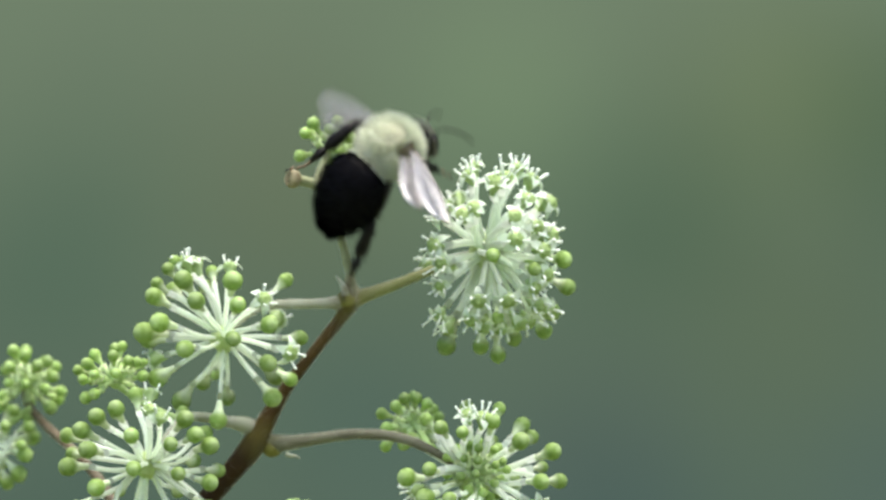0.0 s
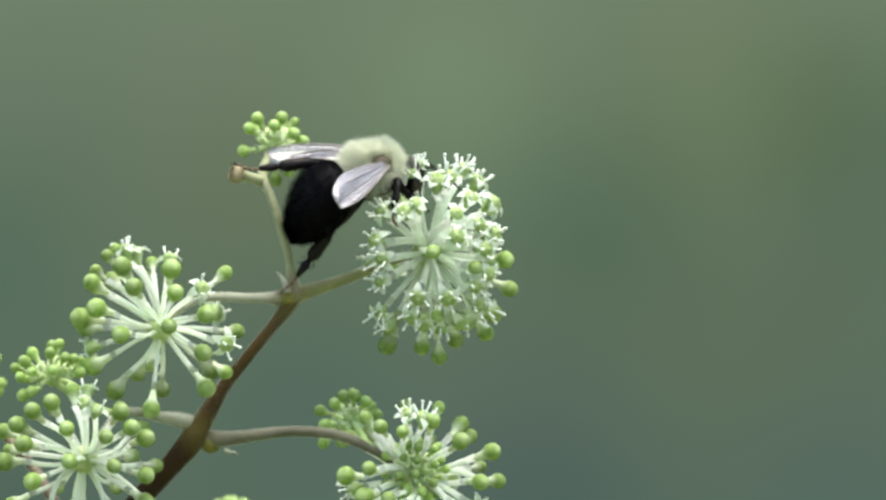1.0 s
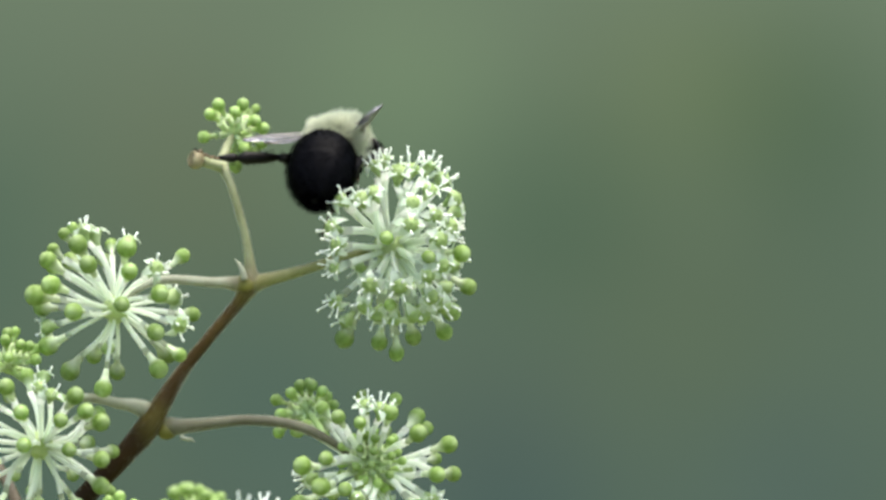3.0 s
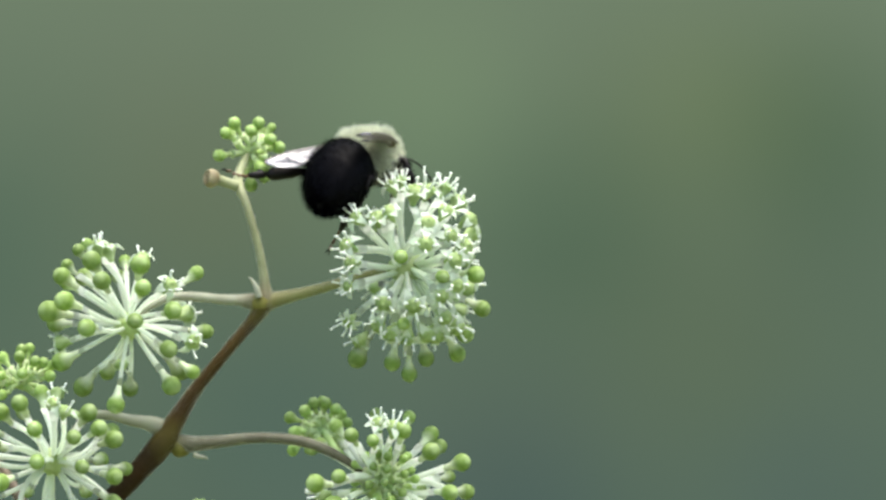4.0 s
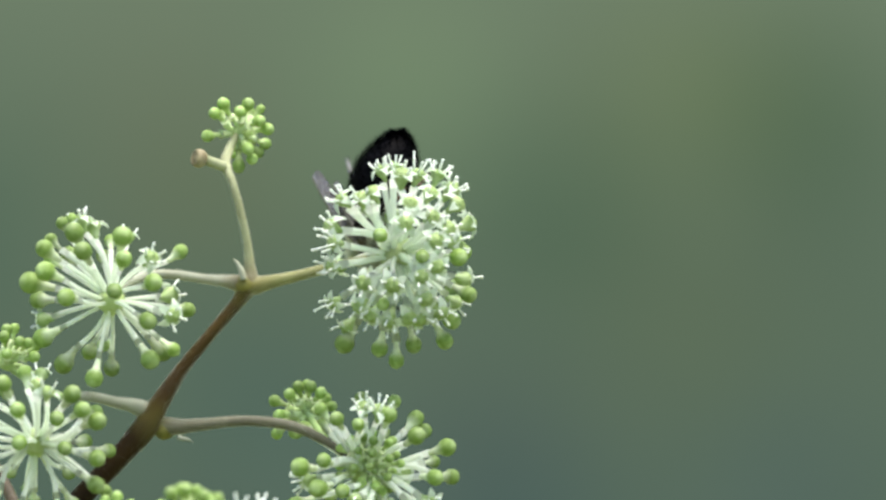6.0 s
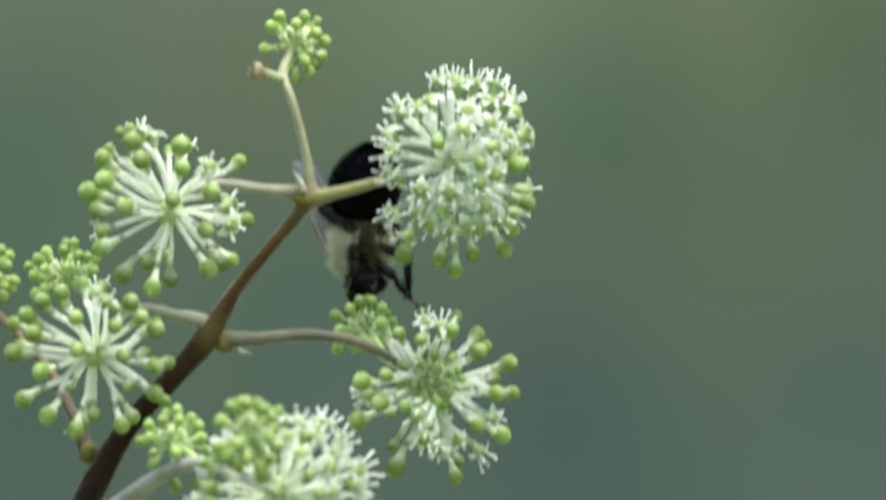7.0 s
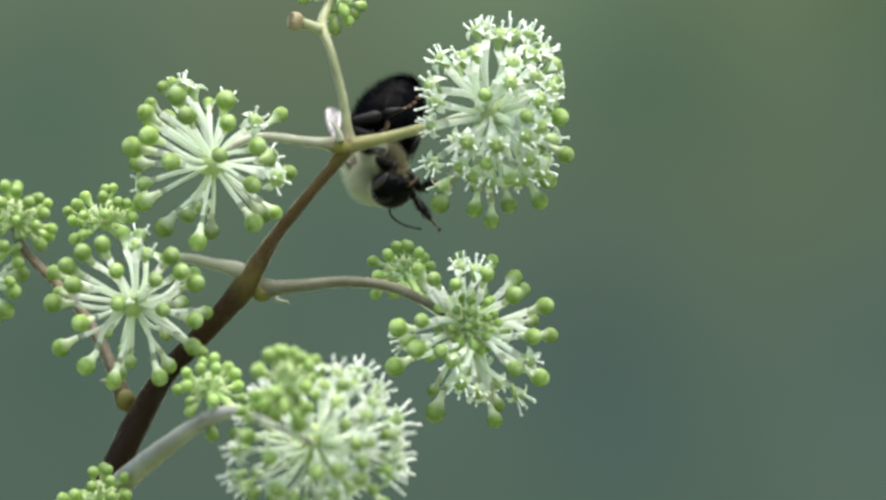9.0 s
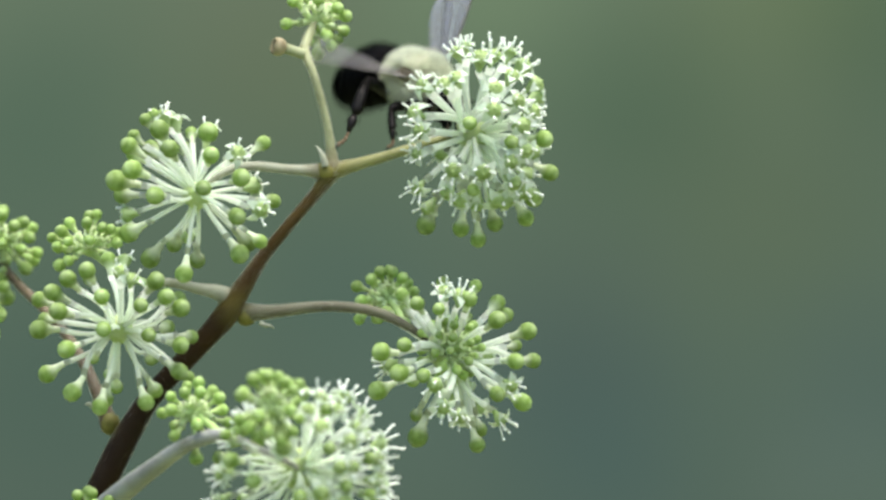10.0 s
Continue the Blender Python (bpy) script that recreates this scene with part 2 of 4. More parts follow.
def ground_material():
    m, n, l, b = material("rough_grass_ground", 0.9, 0.2)
    co = object_coord(n)
    c = ramp(n, l, noise_node(n, l, co, 0.8, 4), [(0.3, (0.08, 0.12, 0.04)), (0.7, (0.17, 0.2, 0.08))])
    c = mix(n, l, 0.4, c, ramp(n, l, noise_node(n, l, co, 40, 4), [(0.3, (0.06, 0.085, 0.03)), (0.7, (0.26, 0.28, 0.13))]))
    l.new(c, b.inputs["Base Color"])
    bump(n, l, b, noise_node(n, l, co, 60, 4), 0.6, 0.02)
    return m


GRASS = ground_material()


# ---- mesh helpers ----
def mesh_of(name, verts, faces, mats, slots=None, smooth=True):
    me = bpy.data.meshes.new(name)
    me.from_pydata([tuple(v) for v in verts], [], faces)
    for m in mats:
        me.materials.append(m)
    if slots is not None:
        me.polygons.foreach_set("material_index", slots)
    me.polygons.foreach_set("use_smooth", [smooth] * len(me.polygons))
    me.update()
    return me


def child(name, me, parent, local=None, label=""):
    ob = new(name, me)
    ob.parent = parent
    if local is not None:
        ob.matrix_basis = local
    return tagged(ob, label)


class Build:
    """Collects the faces of one mesh."""

    def __init__(self):
        self.v, self.f, self.s = [], [], []

    def face(self, ids, slot=0):
        self.f.append(ids)
        self.s.append(slot)

    def rings(self, rings, slot=0, cap=True):
        base, k = len(self.v), len(rings[0])
        for r in rings:
            self.v.extend(r)
        for i in range(len(rings) - 1):
            for j in range(k):
                a, b = base + i * k + j, base + i * k + (j + 1) % k
                self.face((a, b, b + k, a + k), slot)
        if cap:
            self.face(tuple(base + j for j in reversed(range(k))), slot)
            self.face(tuple(base + (len(rings) - 1) * k + j for j in range(k)), slot)

    def tube(self, pts, radii, sides=10, slot=0, rough=0.0):
        rings = []
        side = None
        for i, p in enumerate(pts):
            way = (pts[min(i + 1, len(pts) - 1)] - pts[max(i - 1, 0)]).normalized()
            if side is None:
                side = way.orthogonal().normalized()
            side = (side - way * side.dot(way)).normalized()
            other = way.cross(side)
            ring = []
            for j in range(sides):
                a = 2 * math.pi * j / sides
                d = side * math.cos(a) + other * math.sin(a)
                r = radii[i]
                if rough:
                    r *= 1 + rough * noise.noise((p + d * r) * 900)
                ring.append(p + d * r)
            rings.append(ring)
        self.rings(rings, slot)

    def lathe(self, profile, sides=12, slot=0):
        """profile: radius and height, along z."""
        self.rings([[Vector((r * math.cos(2 * math.pi * j / sides), r * math.sin(2 * math.pi * j / sides), z)) for j in range(sides)]
                    for r, z in profile], slot)

    def ball(self, centre, radii, slot=0, nu=16, nv=10, bumpy=0.0):
        rings = []
        for i in range(nv + 1):
            th = math.pi * (0.02 + 0.96 * i / nv)
            ring = []
            for j in range(nu):
                ph = 2 * math.pi * j / nu
                d = Vector((math.sin(th) * math.cos(ph), math.sin(th) * math.sin(ph), -math.cos(th)))
                k = 1 + bumpy * noise.noise(d * 3 + Vector(centre) * 700)
                ring.append(Vector(centre) + Vector((d.x * radii[0], d.y * radii[1], d.z * radii[2])) * k)
            rings.append(ring)
        self.rings(rings, slot)

    def hair(self, root, way, length, width, slot=0):
        side = way.cross(Vector((random.uniform(-1, 1), random.uniform(-1, 1), random.uniform(-1, 1)))).normalized() * width
        bend = Vector((random.uniform(-1, 1), random.uniform(-1, 1), random.uniform(-1.3, 0.7))) * length * 0.13
        i = len(self.v)
        mid = root + way * length * 0.55 + bend * 0.3
        self.v += [root - side, root + side, mid + side * 0.7, mid - side * 0.7, root + way * length + bend]
        self.face((i, i + 1, i + 2, i + 3), slot)
        self.face((i + 3, i + 2, i + 4), slot)

    def mesh(self, name, *mats):
        return mesh_of(name, self.v, self.f, mats, self.s)


def smooth_line(points, steps=6):
    """A Catmull-Rom line through (Vector, radius) points."""
    p = [points[0]] + list(points) + [points[-1]]
    pts, radii = [], []
    for i in range(1, len(p) - 2):
        for s in range(steps):
            t = s / steps
            q = [0.5 * (-t ** 3 + 2 * t * t - t), 0.5 * (3 * t ** 3 - 5 * t * t + 2), 0.5 * (-3 * t ** 3 + 4 * t * t + t), 0.5 * (t ** 3 - t * t)]
            pts.append(sum((p[i - 1 + k][0] * q[k] for k in range(4)), Vector()))
            radii.append(sum(p[i - 1 + k][1] * q[k] for k in range(4)))
    pts.append(p[-2][0])
    radii.append(p[-2][1])
    return pts, radii


def branch_line(spec, origin=Vector(), steps=6):
    """spec: x, y, depth in mm and width on the plan sheet."""
    return smooth_line([(plan(x, y, d) - origin, w * UNIT / 2) for x, y, d, w in spec], steps)


def fuzz(build, pts, radii, count, length, slot, width=0.000017, lean=0.4):
    """Short pale hairs that stand off a stem."""
    for _ in range(count):
        f = random.random() * (len(pts) - 1.001)
        i = int(f)
        p = pts[i].lerp(pts[i + 1], f - i)
        way = (pts[i + 1] - pts[i]).normalized()
        d = Vector((random.gauss(0, 1), random.gauss(0, 1), random.gauss(0, 1)))
        d = (d - way * d.dot(way)).normalized()
        r = radii[i] * (1 - f + i) + radii[i + 1] * (f - i)
        build.hair(p + d * r * 0.97, (d + way * random.uniform(-0.75, 1.25) * lean).normalized(), length * random.uniform(0.5, 1.25), width, slot)


def turn_to(way):
    """The turn that takes z to way."""
    return Vector(way).to_track_quat("Z", "Y").to_matrix().to_4x4()


# ---- ground and far woodland ----
def make_ground():
    v, f, k = [], [], 40
    for i in range(k + 1):
        for j in range(k + 1):
            x, y = (i / k - 0.5) * 120, (j / k - 0.5) * 120
            v.append((x, y, 0.1 * noise.noise(Vector((x * 0.2, y * 0.2, 0))) if x * x + y * y > 4 else 0.0))
    for i in range(k):
        for j in range(k):
            a = i * (k + 1) + j
            f.append((a, a + k + 1, a + k + 2, a + 1))
    tagged(new("ground", mesh_of("ground", v, f, [GRASS])), "rough grassy ground under the flowering shrub", "ground", kind="structure")


def make_backdrop():
    """A wide soft screen of far woodland, bent round the view."""
    v, f, k = [], [], 24
    for i in range(k + 1):
        a = radians(-62 + 124 * i / k)
        for z in (-1.6, 4.5):
            v.append((6.0 * math.sin(a), 6.0 * math.cos(a) - 6.0, z))
    for i in range(k):
        f.append((2 * i, 2 * i + 2, 2 * i + 3, 2 * i + 1))
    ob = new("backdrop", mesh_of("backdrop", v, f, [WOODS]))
    ob.matrix_basis = pose(0, 5.0, 1.5)
    tagged(ob, "far blurred green woodland behind the shrub", "woodland", kind="structure")


make_ground()
make_backdrop()


# ---- the flowering shrub ----
def bud_mesh(name, mat):
    """A pear-shaped closed bud, its middle at the origin, radius 1 mm, with a small nipple on top."""
    b = Build()
    b.lathe([(0.12 * MM, -2.4 * MM), (0.33 * MM, -2.15 * MM), (0.37 * MM, -1.75 * MM), (0.43 * MM, -1.3 * MM), (0.6 * MM, -0.88 * MM), (0.93 * MM, -0.42 * MM), (1.0 * MM, 0.05 * MM),
             (0.93 * MM, 0.45 * MM), (0.74 * MM, 0.75 * MM), (0.48 * MM, 0.95 * MM), (0.2 * MM, 1.06 * MM), (0.06 * MM, 1.1 * MM)], 12)
    return b.mesh(name, mat)


def flower_mesh(name, seed, petals=5, reflex=0.25, stamens=5, tall=1.0, size=1.0):
    """An open flower: green ovary, spread white petals and standing stamens; its throat at the origin."""
    rnd = random.Random(seed)
    b = Build()
    b.lathe([(0.12 * MM, -1.9 * MM), (0.26 * MM, -1.65 * MM), (0.38 * MM, -1.2 * MM), (0.62 * MM, -0.75 * MM), (0.9 * MM, -0.25 * MM), (0.9 * MM, 0.05 * MM)], 12, 0)
    b.lathe([(0.9 * MM, 0.05 * MM), (0.88 * MM, 0.16 * MM), (0.78 * MM, 0.26 * MM)], 12, 0)
    b.lathe([(0.76 * MM, 0.22 * MM), (0.66 * MM, 0.36 * MM), (0.42 * MM, 0.46 * MM), (0.18 * MM, 0.54 * MM), (0.08 * MM, 0.75 * MM)], 12, 1)
    for k in range(petals):
        a = 2 * math.pi * k / petals + rnd.uniform(-0.15, 0.15)
        drop = reflex + rnd.uniform(-0.15, 0.3)
        ln = size * rnd.uniform(0.9, 1.3)
        base = len(b.v)
        out, side = Vector((math.cos(a), math.sin(a), 0)), Vector((-math.sin(a), math.cos(a), 0))
        for layer in (0.0, 0.07):
            for i, w in enumerate((0.36, 0.5, 0.45, 0.3, 0.08)):
                s = i / 4
                p = out * (0.75 + ln * s) + Vector((0, 0, 0.02 + 0.28 * s - (0.3 + drop) * s * s - layer))
                for q in (-1, 0, 1):
                    b.v.append((p + side * w * q + Vector((0, 0, 0.1 * abs(q)))) * MM)
        for layer in (0, 15):
            for i in range(4):
                for q in range(2):
                    c = base + layer + i * 3 + q
                    ids = (c, c + 1, c + 4, c + 3)
                    b.face(ids if layer == 0 else ids[::-1], 2)
    for k in range(stamens):
        a = 2 * math.pi * (k + 0.5) / stamens + rnd.uniform(-0.2, 0.2)
        out = Vector((math.cos(a), math.sin(a), 0))
        h = tall * rnd.uniform(0.85, 1.3)
        lean = tall * rnd.uniform(0.25, 0.7)
        pts = [(out * 0.6 + Vector((0, 0, 0.05))) * MM, (out * (0.7 + lean * 0.4) + Vector((0, 0, h * 0.5))) * MM, (out * (0.75 + lean) + Vector((0, 0, h))) * MM]
        b.tube(pts, [0.15 * MM, 0.13 * MM, 0.12 * MM], 5, 3)
        b.ball(pts[-1] + Vector((0, 0, 0.1 * MM)), (0.2 * MM, 0.17 * MM, 0.22 * MM), 3, 7, 5)
    return b.mesh(name, CUP, OVARY, PETAL, STAMEN)


def pedicel_mesh(name, mat, bow):
    """A thin flower stalk of length 1 along z, about 0.25 mm thick in the middle, slightly bowed."""
    b = Build()
    pts = [Vector((bow * MM * math.sin(math.pi * s), 0, s)) for s in (0, 0.12, 0.3, 0.5, 0.7, 0.88, 1.0)]
    rings = []
    for p, r in zip(pts, (0.28, 0.25, 0.24, 0.25, 0.27, 0.31, 0.36)):
        rings.append([p + Vector((r * MM * math.cos(a), r * MM * math.sin(a), 0)) for a in (0, 1.047, 2.094, 3.1416, 4.189, 5.236)])
    b.rings(rings)
    return b.mesh(name, mat)


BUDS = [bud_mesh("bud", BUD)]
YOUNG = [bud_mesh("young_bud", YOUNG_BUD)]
FLOWERS = [flower_mesh("open_flower", s, 5, r, k, h) for s, r, k, h in ((1, 0.15, 6, 1.0), (2, 0.4, 5, 1.5), (3, 0.7, 7, 0.9), (4, 0.3, 6, 1.2))]
PETALLED = [flower_mesh("petalled_flower", s, 5, r, k, 0.8, 0.75) for s, r, k in ((21, 0.35, 3), (22, 0.6, 4), (23, 0.9, 5), (24, 0.5, 0))]
BARE = [flower_mesh("spent_flower", s, 2, 0.9, 3) for s in (7, 8)]
PEDICELS = [pedicel_mesh("pedicel", PEDICEL, b) for b in (0.05, 0.55, -0.5, 0.85)]
YOUNG_PEDICELS = [pedicel_mesh("young_pedicel", YOUNG_PEDICEL, b) for b in (0.0, 0.25)]


def put_flower(branch, hub, tip, size, kind, young, rnd, stout):
    """One pedicel with its bud or flower on the branch; hub and tip in the branch's space."""
    way = (tip - hub)
    length = way.length
    way.normalize()
    turn = turn_to(way) @ Matrix.Rotation(rnd.uniform(0, 6.28), 4, "Z")
    k = 0.96 * size * UNIT / MM
    if kind == "f":
        k = rnd.uniform(0.85, 1.0)
        head, neck, name, meshes = tip, 1.7 * k * MM, "flower", FLOWERS
    elif kind == "p":
        k = rnd.uniform(0.95, 1.15)
        head, neck, name, meshes = tip, 1.7 * k * MM, "flower", PETALLED
    elif kind == "s":
        k = rnd.uniform(0.85, 1.0)
        head, neck, name, meshes = tip, 1.6 * k * MM, "flower", BARE
    else:
        head, neck, name, meshes = tip, 2.2 * k * MM, "bud", YOUNG if young else BUDS
    start = hub + way * 0.25 * MM
    ped = max(length - neck - 0.25 * MM, 0.3 * MM)
    thick = stout * (1.4 if young else 1.0) * rnd.uniform(0.82, 1.12)
    child("pedicel", rnd.choice(YOUNG_PEDICELS if young else PEDICELS), branch,
          Matrix.Translation(start) @ turn @ Matrix.Diagonal((thick, thick, ped, 1)))
    tilt = Matrix.Rotation(rnd.uniform(-0.25, 0.25), 4, "X") if kind != "b" else Matrix.Identity(4)
    squash = rnd.uniform(0.92, 1.06)
    child(name, rnd.choice(meshes), branch, Matrix.Translation(head) @ turn @ tilt @ Matrix.Diagonal((k, k * rnd.uniform(0.94, 1.04), k * squash, 1)))


def umbel(branch, origin, hub, radius, depth, listed, extra=(), young=False, seed=1, core=1.0, stout=1.0):
    """Flowers round a hub: those listed stand where the plan shows them (x, y, size; a negative size is on the far side);
    extra: (count, kinds, size, near) are strewn over the far side or all round."""
    rnd = random.Random(seed)
    centre = plan(hub[0], hub[1], depth) - origin
    taken = []

    def place(x, y, size, kind, side):
        dx, dy = x - hub[0], y - hub[1]
        flat = math.hypot(dx, dy)
        deep = math.sqrt(max(radius * radius - flat * flat, (0.12 * radius) ** 2))
        tip = centre + Vector((dx * UNIT, side * deep * UNIT, -dy * UNIT))
        put_flower(branch, centre, tip, size, kind, young, rnd, stout)
        taken.append((tip - centre).normalized())

    for kind, points in listed.items():
        for x, y, size in points:
            place(x, y, abs(size), kind, 1 if size < 0 else -1)
    for count, kinds, size, far in extra:
        made = tries = 0
        while made < count and tries < 4000:
            tries += 1
            d = Vector((rnd.gauss(0, 1), rnd.gauss(0, 1), rnd.gauss(0, 1))).normalized()
            if far and d.y < -0.1:
                continue
            if any(d.angle(t) < (0.42 if tries < 1500 else 0.3) for t in taken):
                continue
            taken.append(d)
            kind = rnd.choice(kinds)
            put_flower(branch, centre, centre + d * radius * UNIT * (rnd.uniform(0.84, 1.0) if kind == "b" else rnd.uniform(0.72, 0.88)), size * rnd.uniform(0.85, 1.12), kind, young, rnd, stout)
            made += 1
    b = Build()
    size = 1.55 * MM * radius / 150 * core
    b.ball(centre, (size, size, size * 0.94), 0, 20, 14, 0.3)
    child("hub", b.mesh("hub", YOUNG_PEDICEL if young else HUB), branch)


def make_branch(plant, name, spec, mat, label, hairs=500):
    """A side stalk with its fuzz; its origin where it springs from the stem."""
    origin = plan(*spec[0][:3])
    pts, radii = branch_line(spec, origin)
    radii = [r - 1.7 * UNIT for r in radii]
    b = Build()
    b.tube(pts, radii, 12, 0, 0.05)
    fuzz(b, pts, radii, hairs * 26, 0.0002, 1, 0.0000034, 0.03)
    ob = child(name, b.mesh(name, mat, FUZZ), plant, Matrix.Translation(origin), label)
    return ob, origin


def side_stalk(branch, origin, spec, mat, hairs=80):
    pts, radii = branch_line(spec, origin)
    b = Build()
    b.tube(pts, radii, 9, 0, 0.05)
    fuzz(b, pts, radii, hairs, 0.00018, 1)
    child("stalk", b.mesh("stalk", mat, FUZZ), branch)


def thorn(plant, spec):
    pts, radii = branch_line(spec, Vector(), 4)
    b = Build()
    b.tube(pts, radii, 7, 0, 0.1)
    child("thorn", b.mesh("thorn", GREY_STALK), plant)


def make_plant():
    plant = tagged(new("flowering_shrub"), "brown-stemmed shrub with round clusters of white-green flowers and buds", "plant")
    # main stem, from the ground to the topmost fork
    spec = [(-2200, 23960, 60, 260), (-900, 12000, 40, 190), (-150, 3500, 18, 120), (60, 1500, 6, 72), (140, 1020, 2, 60), (178, 900, 1, 56), (207, 835, 0, 52), (236, 772, 0, 52),
            (269, 712, 0, 46), (304, 660, 0, 41), (388, 570, 0, 40), (430, 522, 0, 47), (453, 484, 0, 38), (477, 446, 0, 30), (502, 410, 0, 25), (560, 340, 0, 23), (597, 296, 0, 26), (611, 274, 0, 36), (620, 258, 0, 28)]
    pts, radii = branch_line(spec)
    radii = [r - 1.5 * UNIT for r in radii]
    b = Build()
    b.tube(pts, radii, 16, 0, 0.06)
    fuzz(b, pts[30:], radii[30:], 24000, 0.00021, 1, 0.0000034, 0.03)
    child("stem", b.mesh("stem", STEM, FUZZ), plant, None, "dark brown woody stem with pale fuzz")
    for x, y, d, w, h in ((609, 267, 0, 21, 18), (466, 524, 0.4, 18, 17), (226, 716, 1.4, 17, 20)):
        n = Build()
        n.ball(plan(x, y, d), (w * UNIT, w * UNIT * 0.95, h * UNIT), 0, 18, 12, 0.1)
        child("fork", n.mesh("fork", NODE), plant, None, "swollen yellow-green fork")
    for spec in ([(606, 258, -1.2, 14), (602, 242, -1.3, 11), (596, 230, -1.3, 7), (588, 221, -1.3, 1.5)],
                 [(490, 536, -1, 10), (500, 540, -1, 8), (509, 541, -1, 5), (516, 546, -1, 1)],
                 [(198, 690, 2, 10), (188, 680, 2, 7), (180, 682, 2, 2)]):
        thorn(plant, spec)

    # flowering branch that the bumblebee visits
    br_a, o = make_branch(plant, "branch", [(606, 267, 0, 36), (626, 264, 0, 34), (650, 258, 0, 27), (700, 246, 0, 22), (745, 233, 0, 20), (800, 219, 0.5, 17), (845, 208, 1, 15), (872, 204, 1, 13)], STALK,
                          "olive stalk with a large umbel in full flower", 500)
    umbel(br_a, o, (871, 208), 155, 0.5, {
        "b": [(856, 174, 14), (783, 365, 19), (845, 373, 15), (875, 393, 15), (905, 365, 15), (960, 357, 16), (973, 320, 17), (1003, 275, 16), (990, 210, 17),
              (978, 200, -15), (930, 210, 13), (861, 295, 12), (850, 335, -10)],
        "f": [(777, 110, 1), (764, 230, 1), (765, 296, 1), (940, 62, -1), (910, 62, 1), (842, 56, 1), (860, 50, -1), (768, 188, 1)],
        "p": [(972, 290, -1), (994, 148, -1), (966, 88, -1), (945, 140, 1), (955, 228, 1), (922, 322, 1), (985, 250, -1), (900, 290, -1), (962, 264, -1), (848, 138, -1), (900, 152, 1), (896, 226, -1), (760, 158, 1), (826, 258, 1), (878, 262, 1), (815, 300, 1), (785, 338, 1), (929, 245, 1), (935, 285, 1), (952, 182, 1), (972, 160, 1), (984, 115, 1), (938, 95, 1),
              (905, 318, 1), (958, 308, 1), (868, 326, 1), (838, 316, 1), (883, 64, 1), (835, 96, 1), (905, 115, 1), (815, 106, 1)]},
        [(4, "psf", 13, True)], seed=11, core=1.3, stout=1.42)
    # left-hand umbel of the top fork
    br_b, o = make_branch(plant, "branch", [(612, 266, 0, 36), (594, 264, 0, 31), (574, 261, -0.4, 23), (540, 259, -1, 20), (490, 253, -2, 20), (450, 254, -2.6, 18), (418, 266, -3, 16), (395, 285, -3, 14), (378, 303, -3, 13)], GREY_STALK,
                          "pale grey-green stalk with a round umbel of green buds", 500)
    umbel(br_b, o, (378, 303), 152, -3, {
        "b": [(311, 185, 18), (328, 218, 17), (298, 222, -16), (287, 168, 12), (302, 160, -11), (267, 197, -12), (258, 214, 17), (268, 230, -15), (262, 255, 19), (236, 275, 20), (247, 303, -17),
              (301, 300, 17), (257, 370, -18), (295, 415, -18), (338, 392, -15), (352, 440, 17), (378, 420, -16), (450, 405, 18), (467, 388, -18), (445, 338, 17), (453, 270, 17), (400, 230, 16), (396, 190, 19),
              (357, 222, -13), (370, 195, -12), (386, 287, 15)],
        "p": [(318, 160, -1), (338, 170, -1), (488, 327, 1), (480, 288, -1), (448, 226, 1), (252, 338, -1)],
        "s": [(402, 185, -1), (362, 380, -1)]}, [(3, "b", 15, True)], seed=5, stout=1.08)
    # small umbel at the very top, with a dry scar beside it
    br_f, o = make_branch(plant, "branch", [(615, 268, 0, 38), (617, 254, 0, 34), (616, 236, 0, 23), (610, 190, 0, 18), (598, 140, 0, 17), (583, 88, 0.3, 17), (569, 54, 2, 20), (574, 28, 5, 18), (590, -4, 8, 15)], CROWN_STALK,
                          "olive stalk with a small young umbel on top", 420)
    umbel(br_f, o, (591, -3), 64, 8, {
        "b": [(563, -53, 12), (606, -53, 12), (592, -40, 11), (548, -36, 11), (627, -24, 12), (642, -10, 12), (536, 4, 12), (638, 15, -11), (608, 25, 12), (627, 30, -10), (616, 43, 11), (592, 56, 13)]},
          [(4, "b", 10, True)], True, 21, core=1.5)
    side_stalk(br_f, o, [(567, 58, 1, 19), (548, 51, 0.6, 18), (533, 47, 0, 19)], CROWN_STALK, 40)
    n = Build()
    n.lathe([(r * UNIT, z * UNIT) for r, z in ((6, 0), (13, 3), (16.5, 9), (17, 15), (15, 21), (12, 23.5), (9.5, 21))], 16)
    n.lathe([(r * UNIT, z * UNIT) for r, z in ((9.5, 21), (8, 18.5), (7, 19))], 16)
    n.lathe([(r * UNIT, z * UNIT) for r, z in ((7, 19), (6.2, 21.5), (4, 22.5), (2.5, 21), (0.8, 20))], 12)
    child("scar", n.mesh("scar", KNOB), br_f, Matrix.Translation(plan(533, 47, 0) - o) @ turn_to((-0.86, -0.45, 0.22)), "dry brown scar of a fallen flower")
    # right-hand branch of the lower fork
    br_c, o = make_branch(plant, "branch", [(436, 514, 1.0, 24), (462, 517, 0.6, 36), (482, 518, 0, 33), (504, 517, -0.5, 28), (535, 514, -1, 25), (600, 508, -2, 22), (660, 511, -3, 22), (710, 523, -3.5, 22), (765, 552, -4, 18), (825, 597, -4, 15)], PALE_STALK,
                          "beige arched stalk with an umbel of buds and few flowers", 600)
